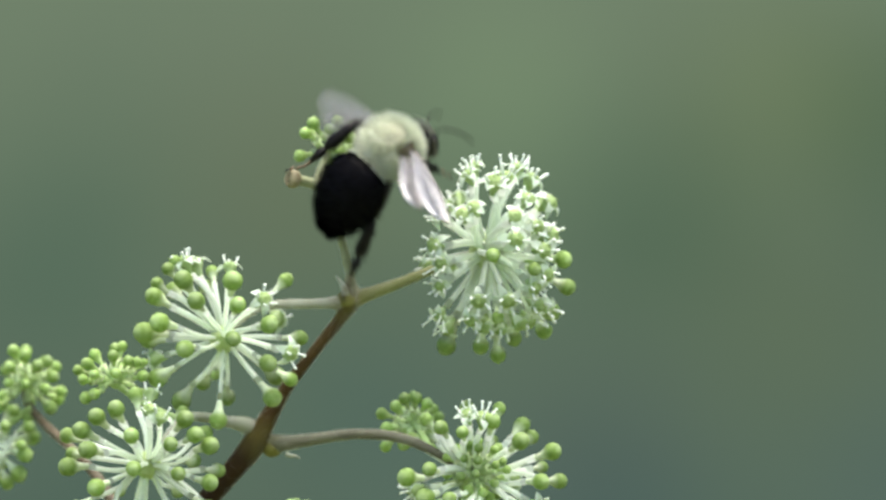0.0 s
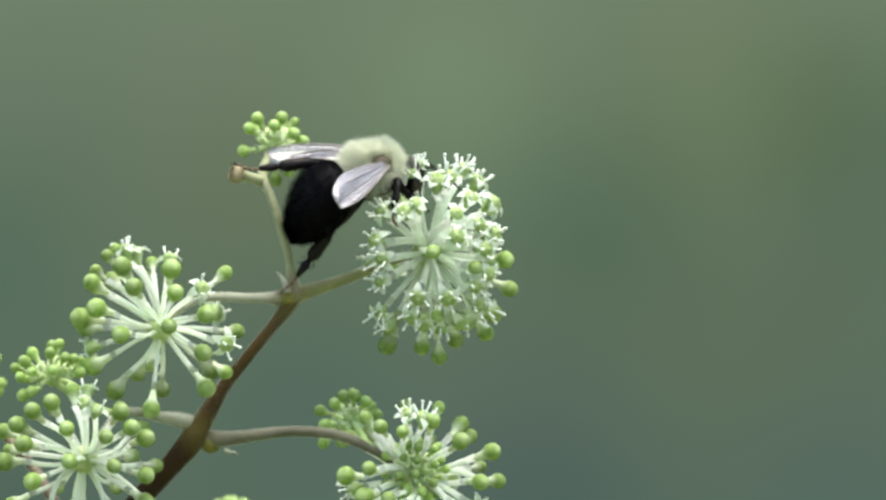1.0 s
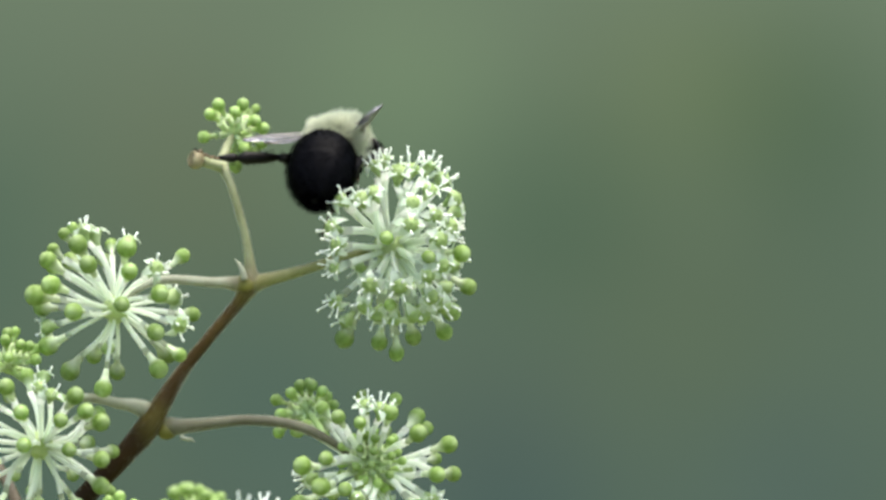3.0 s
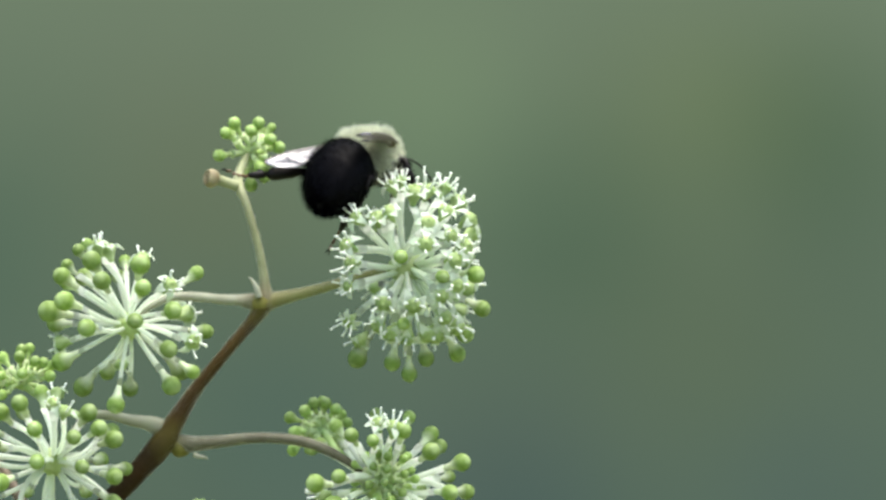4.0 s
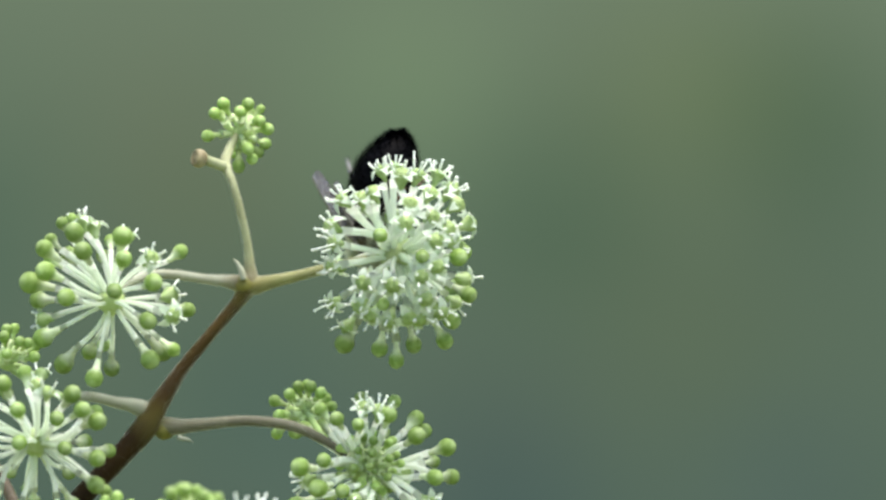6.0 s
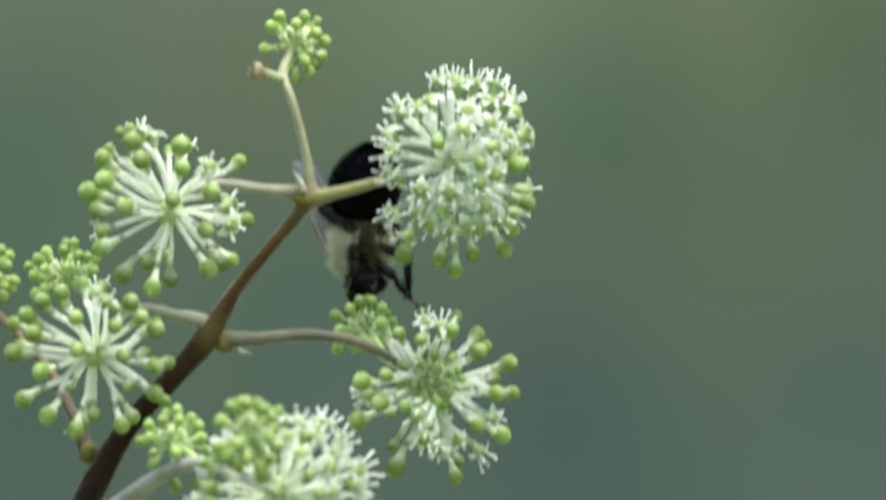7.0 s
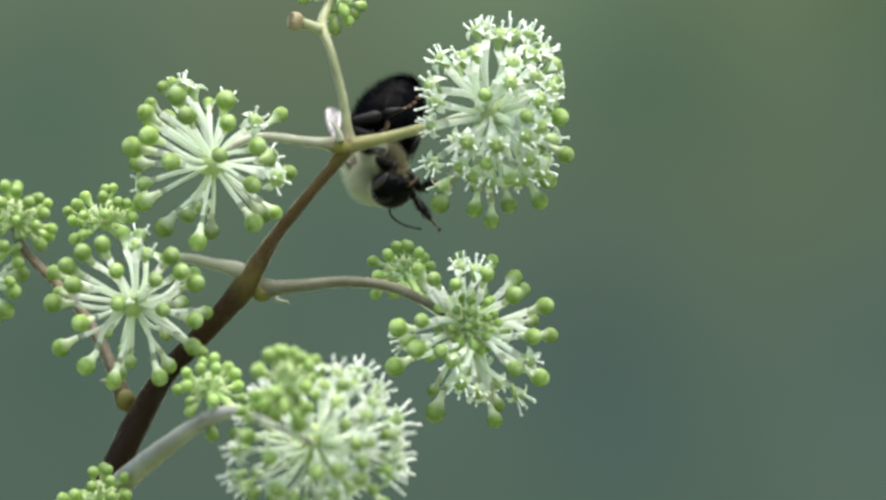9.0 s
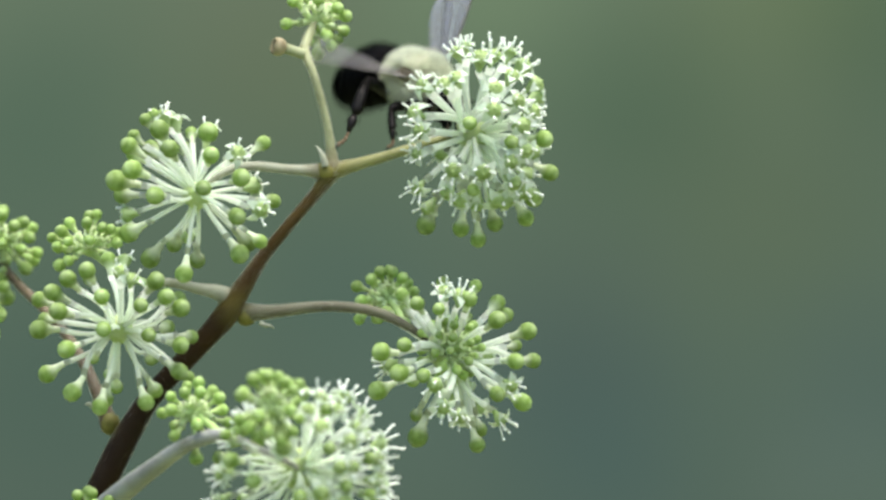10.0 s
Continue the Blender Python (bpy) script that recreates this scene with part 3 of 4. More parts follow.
    umbel(br_c, o, (827, 599), 152, -4, {
        "b": [(706, 590, 18), (747, 578, 14), (738, 627, 18), (700, 658, 18), (780, 632, 14), (768, 702, -12), (770, 740, 19), (880, 728, -14), (875, 755, 15), (910, 665, 15), (955, 680, 17), (943, 608, 16),
              (975, 607, -15), (945, 580, -12), (965, 555, 16), (910, 535, 17), (928, 526, -14), (912, 505, -16), (862, 498, 15), (808, 515, 12), (770, 505, 14), (750, 515, -13)],
        "f": [(815, 690, 1), (845, 708, 1), (918, 712, 1), (936, 652, 1), (846, 488, 1), (817, 482, 1)],
        "s": [(800, 650, 1), (860, 700, -1)],
        "p": [(832, 668, -1), (852, 652, -1), (880, 690, -1), (893, 600, -1)]}, [(8, "bbf", 13, True)], seed=8, core=1.3, stout=1.35)
    umbel(br_c, o, (828, 586), 60, -5.5, {}, [(24, "b", 9.5, False), (16, "b", 8.5, False)], True, 9, core=1.6)
    side_stalk(br_c, o, [(745, 540, -3.5, 15), (738, 520, 1, 13), (722, 495, 5, 11)], YOUNG_PEDICEL, 30)
    umbel(br_c, o, (718, 492), 58, 5, {
        "b": [(664, 472, 11), (672, 497, 11), (690, 460, 11), (706, 447, 11), (727, 447, 11), (745, 458, 11), (668, 530, -11), (702, 528, 12)]}, [(7, "b", 11, True), (3, "b", 11, False)], True, 33, core=1.5)
    # left-hand branch of the lower fork
    br_d, o = make_branch(plant, "branch", [(452, 512, 1.0, 24), (434, 493, 0.4, 36), (418, 483, 0, 31), (400, 478, -0.7, 25), (380, 475, -1.5, 22), (345, 466, -3.5, 20), (305, 466, -6, 17), (270, 500, -8, 15), (238, 545, -9, 14)], GREY_STALK,
                          "pale grey-green stalk with a round umbel of green buds", 420)
    umbel(br_d, o, (238, 545), 150, -9, {
        "b": [(148, 455, 16), (182, 440, 16), (122, 480, 17), (132, 512, 17), (98, 545, 18), (107, 530, -13), (147, 578, 17), (112, 625, -17), (157, 655, 17), (206, 680, 16), (233, 650, -13), (220, 628, -10),
              (192, 600, -11), (295, 600, -13), (287, 672, 16), (302, 655, -15), (345, 617, 16), (347, 570, 16), (365, 560, -14), (322, 545, -15), (291, 552, 14), (347, 505, 17), (321, 485, 16), (303, 458, 17),
              (277, 500, 14), (208, 485, 15), (212, 542, 15), (185, 460, -13)],
        "s": [(240, 440, 1), (262, 452, 1), (247, 424, -1)]}, [(6, "b", 14, True)], seed=13, stout=1.15)
    side_stalk(br_d, o, [(300, 470, -5, 14), (255, 452, -1, 13), (215, 430, 2, 12), (190, 412, 3, 12)], YOUNG_PEDICEL, 40)
    umbel(br_d, o, (188, 410), 66, 3, {
        "b": [(187, 348, 11), (200, 346, -10), (183, 360, 11), (210, 368, 10), (225, 371, 10), (138, 375, 12), (121, 387, 10), (130, 402, 10), (150, 393, 10), (188, 390, 10), (236, 395, 11), (135, 435, 12), (150, 427, 11)]},
          [(6, "b", 10, True)], True, 17)
    # far-left branch, behind the others
    br_i, o = make_branch(plant, "branch", [(226, 722, 2, 40), (214, 690, 3, 30), (198, 650, 5, 25), (178, 608, 8, 23), (150, 562, 12, 21), (110, 515, 16, 20), (62, 468, 20, 19), (34, 432, 22, 17), (30, 398, 22, 14)], BROWN_STALK,
                          "brownish stalk with small young umbels at its end", 400)
    umbel(br_i, o, (32, 396), 66, 22, {"b": [(33, 345, 12), (55, 365, 12), (72, 358, 11), (82, 385, 12), (95, 412, 11), (75, 440, 13), (68, 405, 10), (5, 365, 12)]}, [(14, "b", 11, False)], True, 41)
    side_stalk(br_i, o, [(40, 440, 21, 14), (5, 462, 22, 13), (-30, 495, 22, 12)], YOUNG_PEDICEL, 30)
    umbel(br_i, o, (-34, 500), 82, 22, {"b": [(10, 443, 12), (36, 472, 12), (28, 522, 15), (15, 556, 17), (22, 505, 11), (-5, 470, 11)]}, [(16, "b", 14, False)], False, 43)
    # lower branch that reaches towards the camera
    br_e, o = make_branch(plant, "branch", [(172, 930, 0, 50), (206, 876, -6, 46), (245, 838, -12, 42), (300, 795, -19, 36), (352, 758, -25, 30), (400, 738, -29, 27), (436, 738, -31, 22), (490, 760, -36, 14), (535, 780, -38, 12), (558, 794, -36, 12)], ASH_STALK,
                          "grey-beige arched stalk with a dense white umbel", 700)
    umbel(br_e, o, (560, 792), 168, -34, {
        "f": [(600, 668, 1), (628, 690, 1), (660, 720, 1), (700, 775, 1), (700, 812, 1), (690, 848, 1), (425, 805, 1), (420, 852, 1), (705, 750, -1), (708, 830, -1), (640, 668, -1), (672, 700, -1), (655, 790, 1)],
        "p": [(632, 790, 1), (592, 876, 1), (496, 869, 1), (577, 690, 1), (650, 745, 1), (600, 720, 1), (600, 835, 1), (640, 850, 1)],
        "b": [(563, 841, 14), (482, 815, 14), (453, 878, 13), (443, 779, 16), (524, 885, 13), (644, 823, 12), (614, 757, 12), (684, 775, 12), (662, 871, 12), (629, 911, 12), (563, 915, 13), (684, 837, 11), (608, 690, 11)]},
        [(16, "fpb", 12, True), (16, "fpb", 11, False)], seed=51, core=1.3, stout=0.9)
    side_stalk(br_e, o, [(432, 738, -31, 18), (470, 712, -38, 15), (505, 690, -45, 13)], YOUNG_PEDICEL, 30)
    umbel(br_e, o, (508, 688), 66, -45, {"b": [(480, 637, 13), (506, 632, 11), (535, 642, 12), (548, 655, 11), (460, 665, 13), (505, 728, 13), (545, 690, 11), (490, 700, 12)]}, [(10, "b", 11, True), (9, "b", 11, False)], True, 57, core=1.5)
    side_stalk(br_e, o, [(425, 738, -30, 16), (400, 715, -27, 13), (375, 698, -25, 12)], YOUNG_PEDICEL, 30)
    umbel(br_e, o, (372, 700), 60, -25, {"b": [(358, 660, 11), (385, 660, 11), (418, 670, 12), (335, 690, 12), (380, 715, 12), (432, 712, 10), (378, 775, 13), (340, 735, 11)]}, [(5, "b", 11, True), (4, "b", 11, False)], True, 61, core=1.4)
    # lowest branch, mostly below the view
    br_l, o = make_branch(plant, "branch", [(120, 1060, 2, 46), (140, 1000, -6, 34), (165, 950, -11, 22), (172, 905, -12, 14)], PALE_STALK, "short beige stalk with a young umbel", 120)
    umbel(br_l, o, (172, 900), 68, -12, {"b": [(168, 843, 11), (193, 840, 11), (222, 853, 11), (198, 858, 10), (166, 867, 10), (137, 882, 12), (226, 883, 11), (200, 885, 11), (115, 888, 11)]}, [(14, "b", 11, False)], True, 67)
    return br_a, br_b, br_c, br_d, br_f


BRANCHES = make_plant()

# ---- the bumblebee: x forward, y to its left, z up, origin in the middle of the thorax ----
def v(x, y, z):
    return Vector((x, y, z)) * MM


ABDOMEN = [(-2.6, 0.7, -0.5), (-3.0, 1.7, -0.55), (-3.6, 2.7, -0.65), (-4.6, 3.55, -0.85), (-5.9, 3.98, -1.15), (-7.2, 4.0, -1.5), (-8.5, 3.75, -1.95), (-9.7, 3.05, -2.4), (-10.7, 2.15, -2.85), (-11.4, 1.2, -3.2), (-11.8, 0.35, -3.4)]


def abdomen_at(s):
    """Centre and radius of the abdomen at s from 0 (waist) to 1 (tip)."""
    f = s * (len(ABDOMEN) - 1.0001)
    i = int(f)
    a, b = ABDOMEN[i], ABDOMEN[i + 1]
    return [a[k] + (b[k] - a[k]) * (f - i) for k in range(3)]


def make_abdomen(bee):
    b = Build()
    rings = []
    for i in range(49):
        s = i / 48
        x, r, z = abdomen_at(s)
        step = (s * 7) % 1.0
        r *= 0.965 + 0.025 * (1 - step) ** 2
        rings.append([v(x, r * math.cos(a), z + r * 0.92 * math.sin(a)) for a in [2 * math.pi * j / 24 for j in range(24)]])
    b.rings(rings)
    ob = child("abdomen", b.mesh("abdomen", BLACK), bee, None, "black banded abdomen")
    h = Build()
    for _ in range(12000):
        s = random.uniform(0.14, 1.0)
        x, r, z = abdomen_at(s)
        a = random.uniform(0, 6.2832)
        out = Vector((-0.75 - 0.6 * s, math.cos(a), math.sin(a))).normalized()
        h.hair(v(x, r * 0.97 * math.cos(a), z + r * 0.89 * math.sin(a)), out, random.uniform(0.4, 1.0) * MM, 0.014 * MM)
    tagged(child("fur", h.mesh("fur", BLACK_FUR), ob, None, "short black fur"), kind="stuff")
    h = Build()
    for _ in range(1500):
        s = random.uniform(0.02, 0.15)
        x, r, z = abdomen_at(s)
        a = random.uniform(-0.5, 3.64)
        out = Vector((-0.4, math.cos(a), math.sin(a))).normalized()
        h.hair(v(x, r * 0.97 * math.cos(a), z + r * 0.89 * math.sin(a)), out, random.uniform(0.6, 1.2) * MM, 0.03 * MM)
    tagged(child("fur", h.mesh("fur_band", CREAM_FUR), ob, None, "cream yellow fur band"), kind="stuff")
    return ob


def make_thorax(bee):
    b = Build()
    b.ball((0, 0, 0), (3.1 * MM, 3.2 * MM, 2.9 * MM), 0, 28, 18, 0.05)
    b.ball(v(0.1, 0, -0.62), (2.75 * MM, 2.5 * MM, 2.42 * MM), 2, 20, 12, 0.05)
    b.ball(v(0.0, 0, 1.62), (1.4 * MM, 1.5 * MM, 1.25 * MM), 1, 14, 9)
    for y in (-2.35, 2.35):
        b.ball(v(0.3, y * 1.06, 0.95), (1.3 * MM, 0.85 * MM, 0.95 * MM), 1, 14, 9)
    ob = child("thorax", b.mesh("thorax", THORAX, BALD, BLACK), bee, None, "furry cream yellow thorax with a dark spot")
    h, under = Build(), Build()
    made = 0
    while made < 22000:
        d = Vector((random.gauss(0, 1), random.gauss(0, 1), random.gauss(0, 1))).normalized()
        if d.z < -0.6 and random.random() < 0.6:
            continue
        top = d.z > 0.8 and abs(d.x) < 0.45
        base = abs(d.y) > 0.66 and -0.3 < d.x < 0.48 and 0.0 < d.z < 0.62
        if (base and random.random() < 0.8) or (top and random.random() < 0.3):
            made += 1
            continue
        ln = random.uniform(0.75, 1.5) * (0.45 if top or base else 1.0)
        out = (d + Vector((-0.3, 0, 0.0))).normalized()
        dark = d.z + 0.12 * random.gauss(0, 1) < -0.5 and abs(d.y) < 0.5
        (under if dark else h).hair(Vector((d.x * 3.05, d.y * 3.15, d.z * 2.85)) * MM, out, ln * MM, 0.019 * MM)
        made += 1
    tagged(child("fur", h.mesh("thorax_fur", CREAM_FUR), ob, None, "dense cream yellow fur"), kind="stuff")
    tagged(child("fur", under.mesh("belly_fur", OLIVE_FUR), ob, None, "thin dark olive belly fur"), kind="stuff")


def make_head(bee):
    b = Build()
    b.ball(v(4.4, 0, -1.5), (1.55 * MM, 2.3 * MM, 2.2 * MM), 0, 20, 14, 0.04)
    b.ball(v(4.9, 0, -2.9), (0.8 * MM, 1.1 * MM, 0.9 * MM), 0, 14, 9, 0.05)
    for y in (-0.5, 0.5):
        b.tube([v(5.1, y, -3.4), v(5.3, y * 0.8, -3.9), v(5.3, y * 0.2, -4.2)], [0.35 * MM, 0.3 * MM, 0.1 * MM], 8)
    head = child("head", b.mesh("head", BLACK), bee, None, "black head with a short face")
    h = Build()
    for _ in range(1300):
        d = Vector((random.gauss(0.2, 1), random.gauss(0, 1), random.gauss(0.3, 1))).normalized()
        if d.x > 0.75:
            continue
        h.hair(v(4.3 + 1.3 * d.x, 1.95 * d.y, -1.5 + 1.85 * d.z), d, random.uniform(0.4, 0.9) * MM, 0.028 * MM, 1 if d.z > 0.55 else 0)
    tagged(child("fur", h.mesh("head_fur", BLACK_FUR, CREAM_FUR), head), kind="stuff")
    for y in (-1, 1):
        e = Build()
        e.ball((0, 0, 0), (0.65 * MM, 0.5 * MM, 1.35 * MM), 0, 16, 12)
        child("eye", e.mesh("eye", EYE), head, Matrix.Translation(v(4.6, y * 1.95, -1.5)) @ pose(0, 0, 0, y * 10, 12, 0), "glossy dark compound eye")
        a = Build()
        pts = [v(5.5, y * 0.5, -1.4), v(6.1, y * 0.95, -0.6), v(6.6, y * 1.4, -0.4)]
        a.tube(pts, [0.14 * MM, 0.11 * MM, 0.12 * MM], 7)
        seg = [pts[-1].lerp(v(9.5, y * 3.0, -3.2), k / 10) + v(0, 0, 0.5 * math.sin(math.pi * k / 10)) for k in range(11)]
        a.tube(seg, [(0.13 if k % 2 else 0.105) * MM for k in range(11)], 7)
        child("antenna", a.mesh("antenna", LEG), head, None, "black elbowed antenna")
    t = Build()
    t.tube([v(5.2, 0, -3.8), v(5.3, 0, -4.4), v(5.0, 0, -5.0), v(4.6, 0, -5.3)], [0.28 * MM, 0.22 * MM, 0.15 * MM, 0.07 * MM], 8)
    child("tongue", t.mesh("tongue", TONGUE), head, None, "brown tongue")


def wing_edges(s, fore):
    """Leading and trailing edge of a wing at s from root to tip, in mm."""
    if fore:
        return 0.35 + 0.75 * math.sin(math.pi * min(s * 0.62 + 0.05, 1)) * (1 - s ** 7) - 0.2 * s, 0.3 - (0.55 + 3.3 * s ** 0.9 * (1 - s ** 5.5) ** 0.6)
    return 0.2 + 0.45 * math.sin(math.pi * s), 0.1 - (0.35 + 2.2 * s ** 0.7 * (1 - s ** 4.5) ** 0.6)


def wing_mesh(name, fore, mirror):
    """Membrane along x, leading edge towards +y (mirrored for the other side)."""
    ln = 11.8 if fore else 8.2
    b = Build()
    nx, ny = 26, 9
    m = -1 if mirror else 1

    def spot(s, q, lift=0.0):
        lead, trail = wing_edges(s, fore)
        w = lead + (trail - lead) * q
        z = 0.14 * math.sin(q * 9 + s * 2) * s + 0.35 * math.sin(math.pi * s) * (0.6 - q) + lift
        return Vector((ln * s, w * m, z)) * MM

    for i in range(nx + 1):
        for j in range(ny + 1):
            b.v.append(spot(i / nx, j / ny))
    for i in range(nx):
        for j in range(ny):
            a = i * (ny + 1) + j
            b.face((a, a + 1, a + ny + 2, a + ny + 1))
    membrane = b.mesh(name, WING)
    veins = []
    lines = [(0.0, 0.02, 1.0, 0.02, 0.15), (0.0, 0.12, 0.72, 0.05, 0.11), (0.0, 0.3, 0.9, 0.42, 0.08), (0.0, 0.55, 0.72, 0.75, 0.07), (0.3, 0.2, 0.92, 0.25, 0.06), (0.0, 0.8, 0.5, 0.95, 0.06)]
    lines += [(0.45, 0.12, 0.48, 0.4, 0.05), (0.62, 0.1, 0.65, 0.6, 0.05), (0.78, 0.05, 0.81, 0.4, 0.05), (0.5, 0.4, 0.53, 0.68, 0.05)]
    for s0, q0, s1, q1, r in lines:
        k = Build()
        pts = [spot(s0 + (s1 - s0) * t / 12, q0 + (q1 - q0) * t / 12, 0.02) for t in range(13)]
        k.tube(pts, [r * (1 - 0.5 * t / 12) * MM for t in range(13)], 6)
        veins.append(k.mesh("vein", VEIN))
    return membrane, veins


def make_wings(bee):
    """Left fore, left hind, right fore, right hind wing."""
    made = []
    for left in (True, False):
        for fore in (True, False):
            name = "fore_wing" if fore else "hind_wing"
            membrane, veins = wing_mesh(name, fore, left)
            ob = child(name, membrane, bee, None, "smoky translucent wing")
            thick = ob.modifiers.new("thickness", "SOLIDIFY")
            thick.thickness = 0.00003
            for vein in veins:
                child("vein", vein, ob, None, "brown wing vein")
            made.append((ob, left, fore))
    return made


COXA = {"fore": (2.1, 1.3, -2.3), "middle": (0.3, 1.7, -2.6), "hind": (-1.7, 1.7, -2.4)}
SPAN = {"fore": (2.7, 4.6), "middle": (3.3, 5.6), "hind": (5.0, 9.6)}


def make_legs(bee):
    made = []
    for which in ("fore", "middle", "hind"):
        upper, lower = SPAN[which]
        k = 1.25 if which == "hind" else 1.0
        f = Build()
        f.tube([v(0, 0, -0.3), v(0, 0, upper * 0.3), v(0, 0, upper * 0.7), v(0, 0, upper)], [0.5 * k * MM, 0.64 * k * MM, 0.58 * k * MM, 0.36 * k * MM], 9)
        for _ in range(160):
            s, a = random.uniform(0.1, 1), random.uniform(0, 6.28)
            d = Vector((math.cos(a), math.sin(a), 0.6)).normalized()
            f.hair(v(0.42 * k * math.cos(a), 0.42 * k * math.sin(a), upper * s), d, random.uniform(0.3, 0.7) * MM, 0.025 * MM, 1)
        femur = f.mesh("leg", LEG, BLACK_FUR)
        t = Build()
        tib = lower * 0.5
        wide = 0.78 if which == "hind" else 0.44
        t.tube([v(0, 0, 0), v(0, 0, tib * 0.35), v(0, 0, tib * 0.85), v(0, 0, tib)], [0.28 * k * MM, wide * 0.85 * MM, wide * MM, 0.34 * MM], 9)
        t.tube([v(0, 0, tib), v(0.05, 0, tib + lower * 0.08), v(0.05, 0, tib + lower * 0.24)], [0.3 * MM, wide * 0.75 * MM, 0.25 * MM], 8)
        p0 = tib + lower * 0.24
        for j in range(4):
            z0, z1 = p0 + (lower - p0) * j / 4, p0 + (lower - p0) * (j + 0.9) / 4
            bend = 0.09 * j * j
            t.tube([v(bend, 0, z0), v(bend + 0.06, 0, z1)], [0.15 * MM, 0.18 * MM], 7, 2)
        t.tube([v(0.85, 0, lower * 0.985), v(1.1, 0.15, lower * 1.02), v(1.1, 0.25, lower * 1.06)], [0.1 * MM, 0.07 * MM, 0.03 * MM], 5)
        t.tube([v(0.85, 0, lower * 0.985), v(1.1, -0.15, lower * 1.02), v(1.1, -0.25, lower * 1.06)], [0.1 * MM, 0.07 * MM, 0.03 * MM], 5)
        for _ in range(220):
            s, a = random.uniform(0.05, 0.62), random.uniform(0, 6.28)
            d = Vector((math.cos(a), math.sin(a), 0.8)).normalized()
            t.hair(v(wide * 0.8 * math.cos(a), wide * 0.8 * math.sin(a), lower * s), d, random.uniform(0.3, 0.65) * MM, 0.025 * MM, 1)
        shank = t.mesh("shank", LEG, BLACK_FUR, TARSUS)
        for side in (1, -1):
            ob = child("leg", femur, bee, None, "black bristly leg")
            low = child("shank", shank, ob)
            made.append((ob, low, which, side))
    return made


BEE = tagged(new("bumblebee"), "black bumblebee with cream yellow furry thorax and smoky wings", "bumblebee")
TAIL = make_abdomen(BEE)
make_thorax(BEE)
make_head(BEE)
WINGS = make_wings(BEE)
LEGS = make_legs(BEE)


# ---- what moves ----
def heading(x, y, d, forward, up):
    """The bee's pose: a place on the plan, its way forward and its back (right, away, up)."""
    f = Vector(forward).normalized()
    u = Vector(up)
    u = (u - f * u.dot(f)).normalized()
    m = Matrix((f, u.cross(f), u)).transposed().to_4x4()
    return Matrix.Translation(plan(x, y, d)) @ m


def wing_pose(left, fore, way, lift):
    """way: along the wing in the bee's space for the left side; lift: degrees of turn about the wing."""
    s = 1 if left else -1
    x = Vector((way[0] * 1.0, way[1] * s, way[2])).normalized()
    if not fore:
        x = (x + Vector((-0.16, 0, -0.04))).normalized()
    z = Vector((0, 0, 1))
    z = (z - x * z.dot(x)).normalized()
    z = Matrix.Rotation(radians(lift * s), 3, x) @ z
    m = Matrix((x, z.cross(x), z)).transposed().to_4x4()
    root = v(0.9 if fore else -0.2, 3.0 * s, 1.1 if fore else 0.95)
    return Matrix.Translation(root) @ m


def leg_pose(which, side, foot):
    """Hip and knee turns that bring the foot to a place in the bee's space (mm)."""
    c = Vector(COXA[which])
    c.y *= side
    a, b = SPAN[which]
    to = Vector(foot) - c
    reach = min(max(to.length, abs(a - b) + 0.4), a + b - 0.05)
    way = to.normalized()
    pole = Vector((-0.25, side * 0.7, 0.75)) if which == "hind" else Vector((0.25, side * 0.9, -0.05))
    pole = (pole - way * pole.dot(way)).normalized()
    ca = (a * a + reach * reach - b * b) / (2 * a * reach)
    knee = way * a * ca + pole * a * math.sqrt(max(0.0, 1 - ca * ca))
    z = knee.normalized()
    axis = way.cross(pole).normalized()
    x = axis.cross(z)
    hip = Matrix.Translation(c * MM) @ Matrix((x, axis, z)).transposed().to_4x4()
    z2 = (way * reach - knee).normalized()
    x2 = axis.cross(z2)
    low = Matrix.Translation((c + knee) * MM) @ Matrix((x2, axis, z2)).transposed().to_4x4()
    return hip, hip.inverted() @ low


REST = {"fore": (5.6, 2.8, -5.2), "middle": (0.8, 5.6, -6.0), "hind": (-5.5, 5.8, -5.6)}


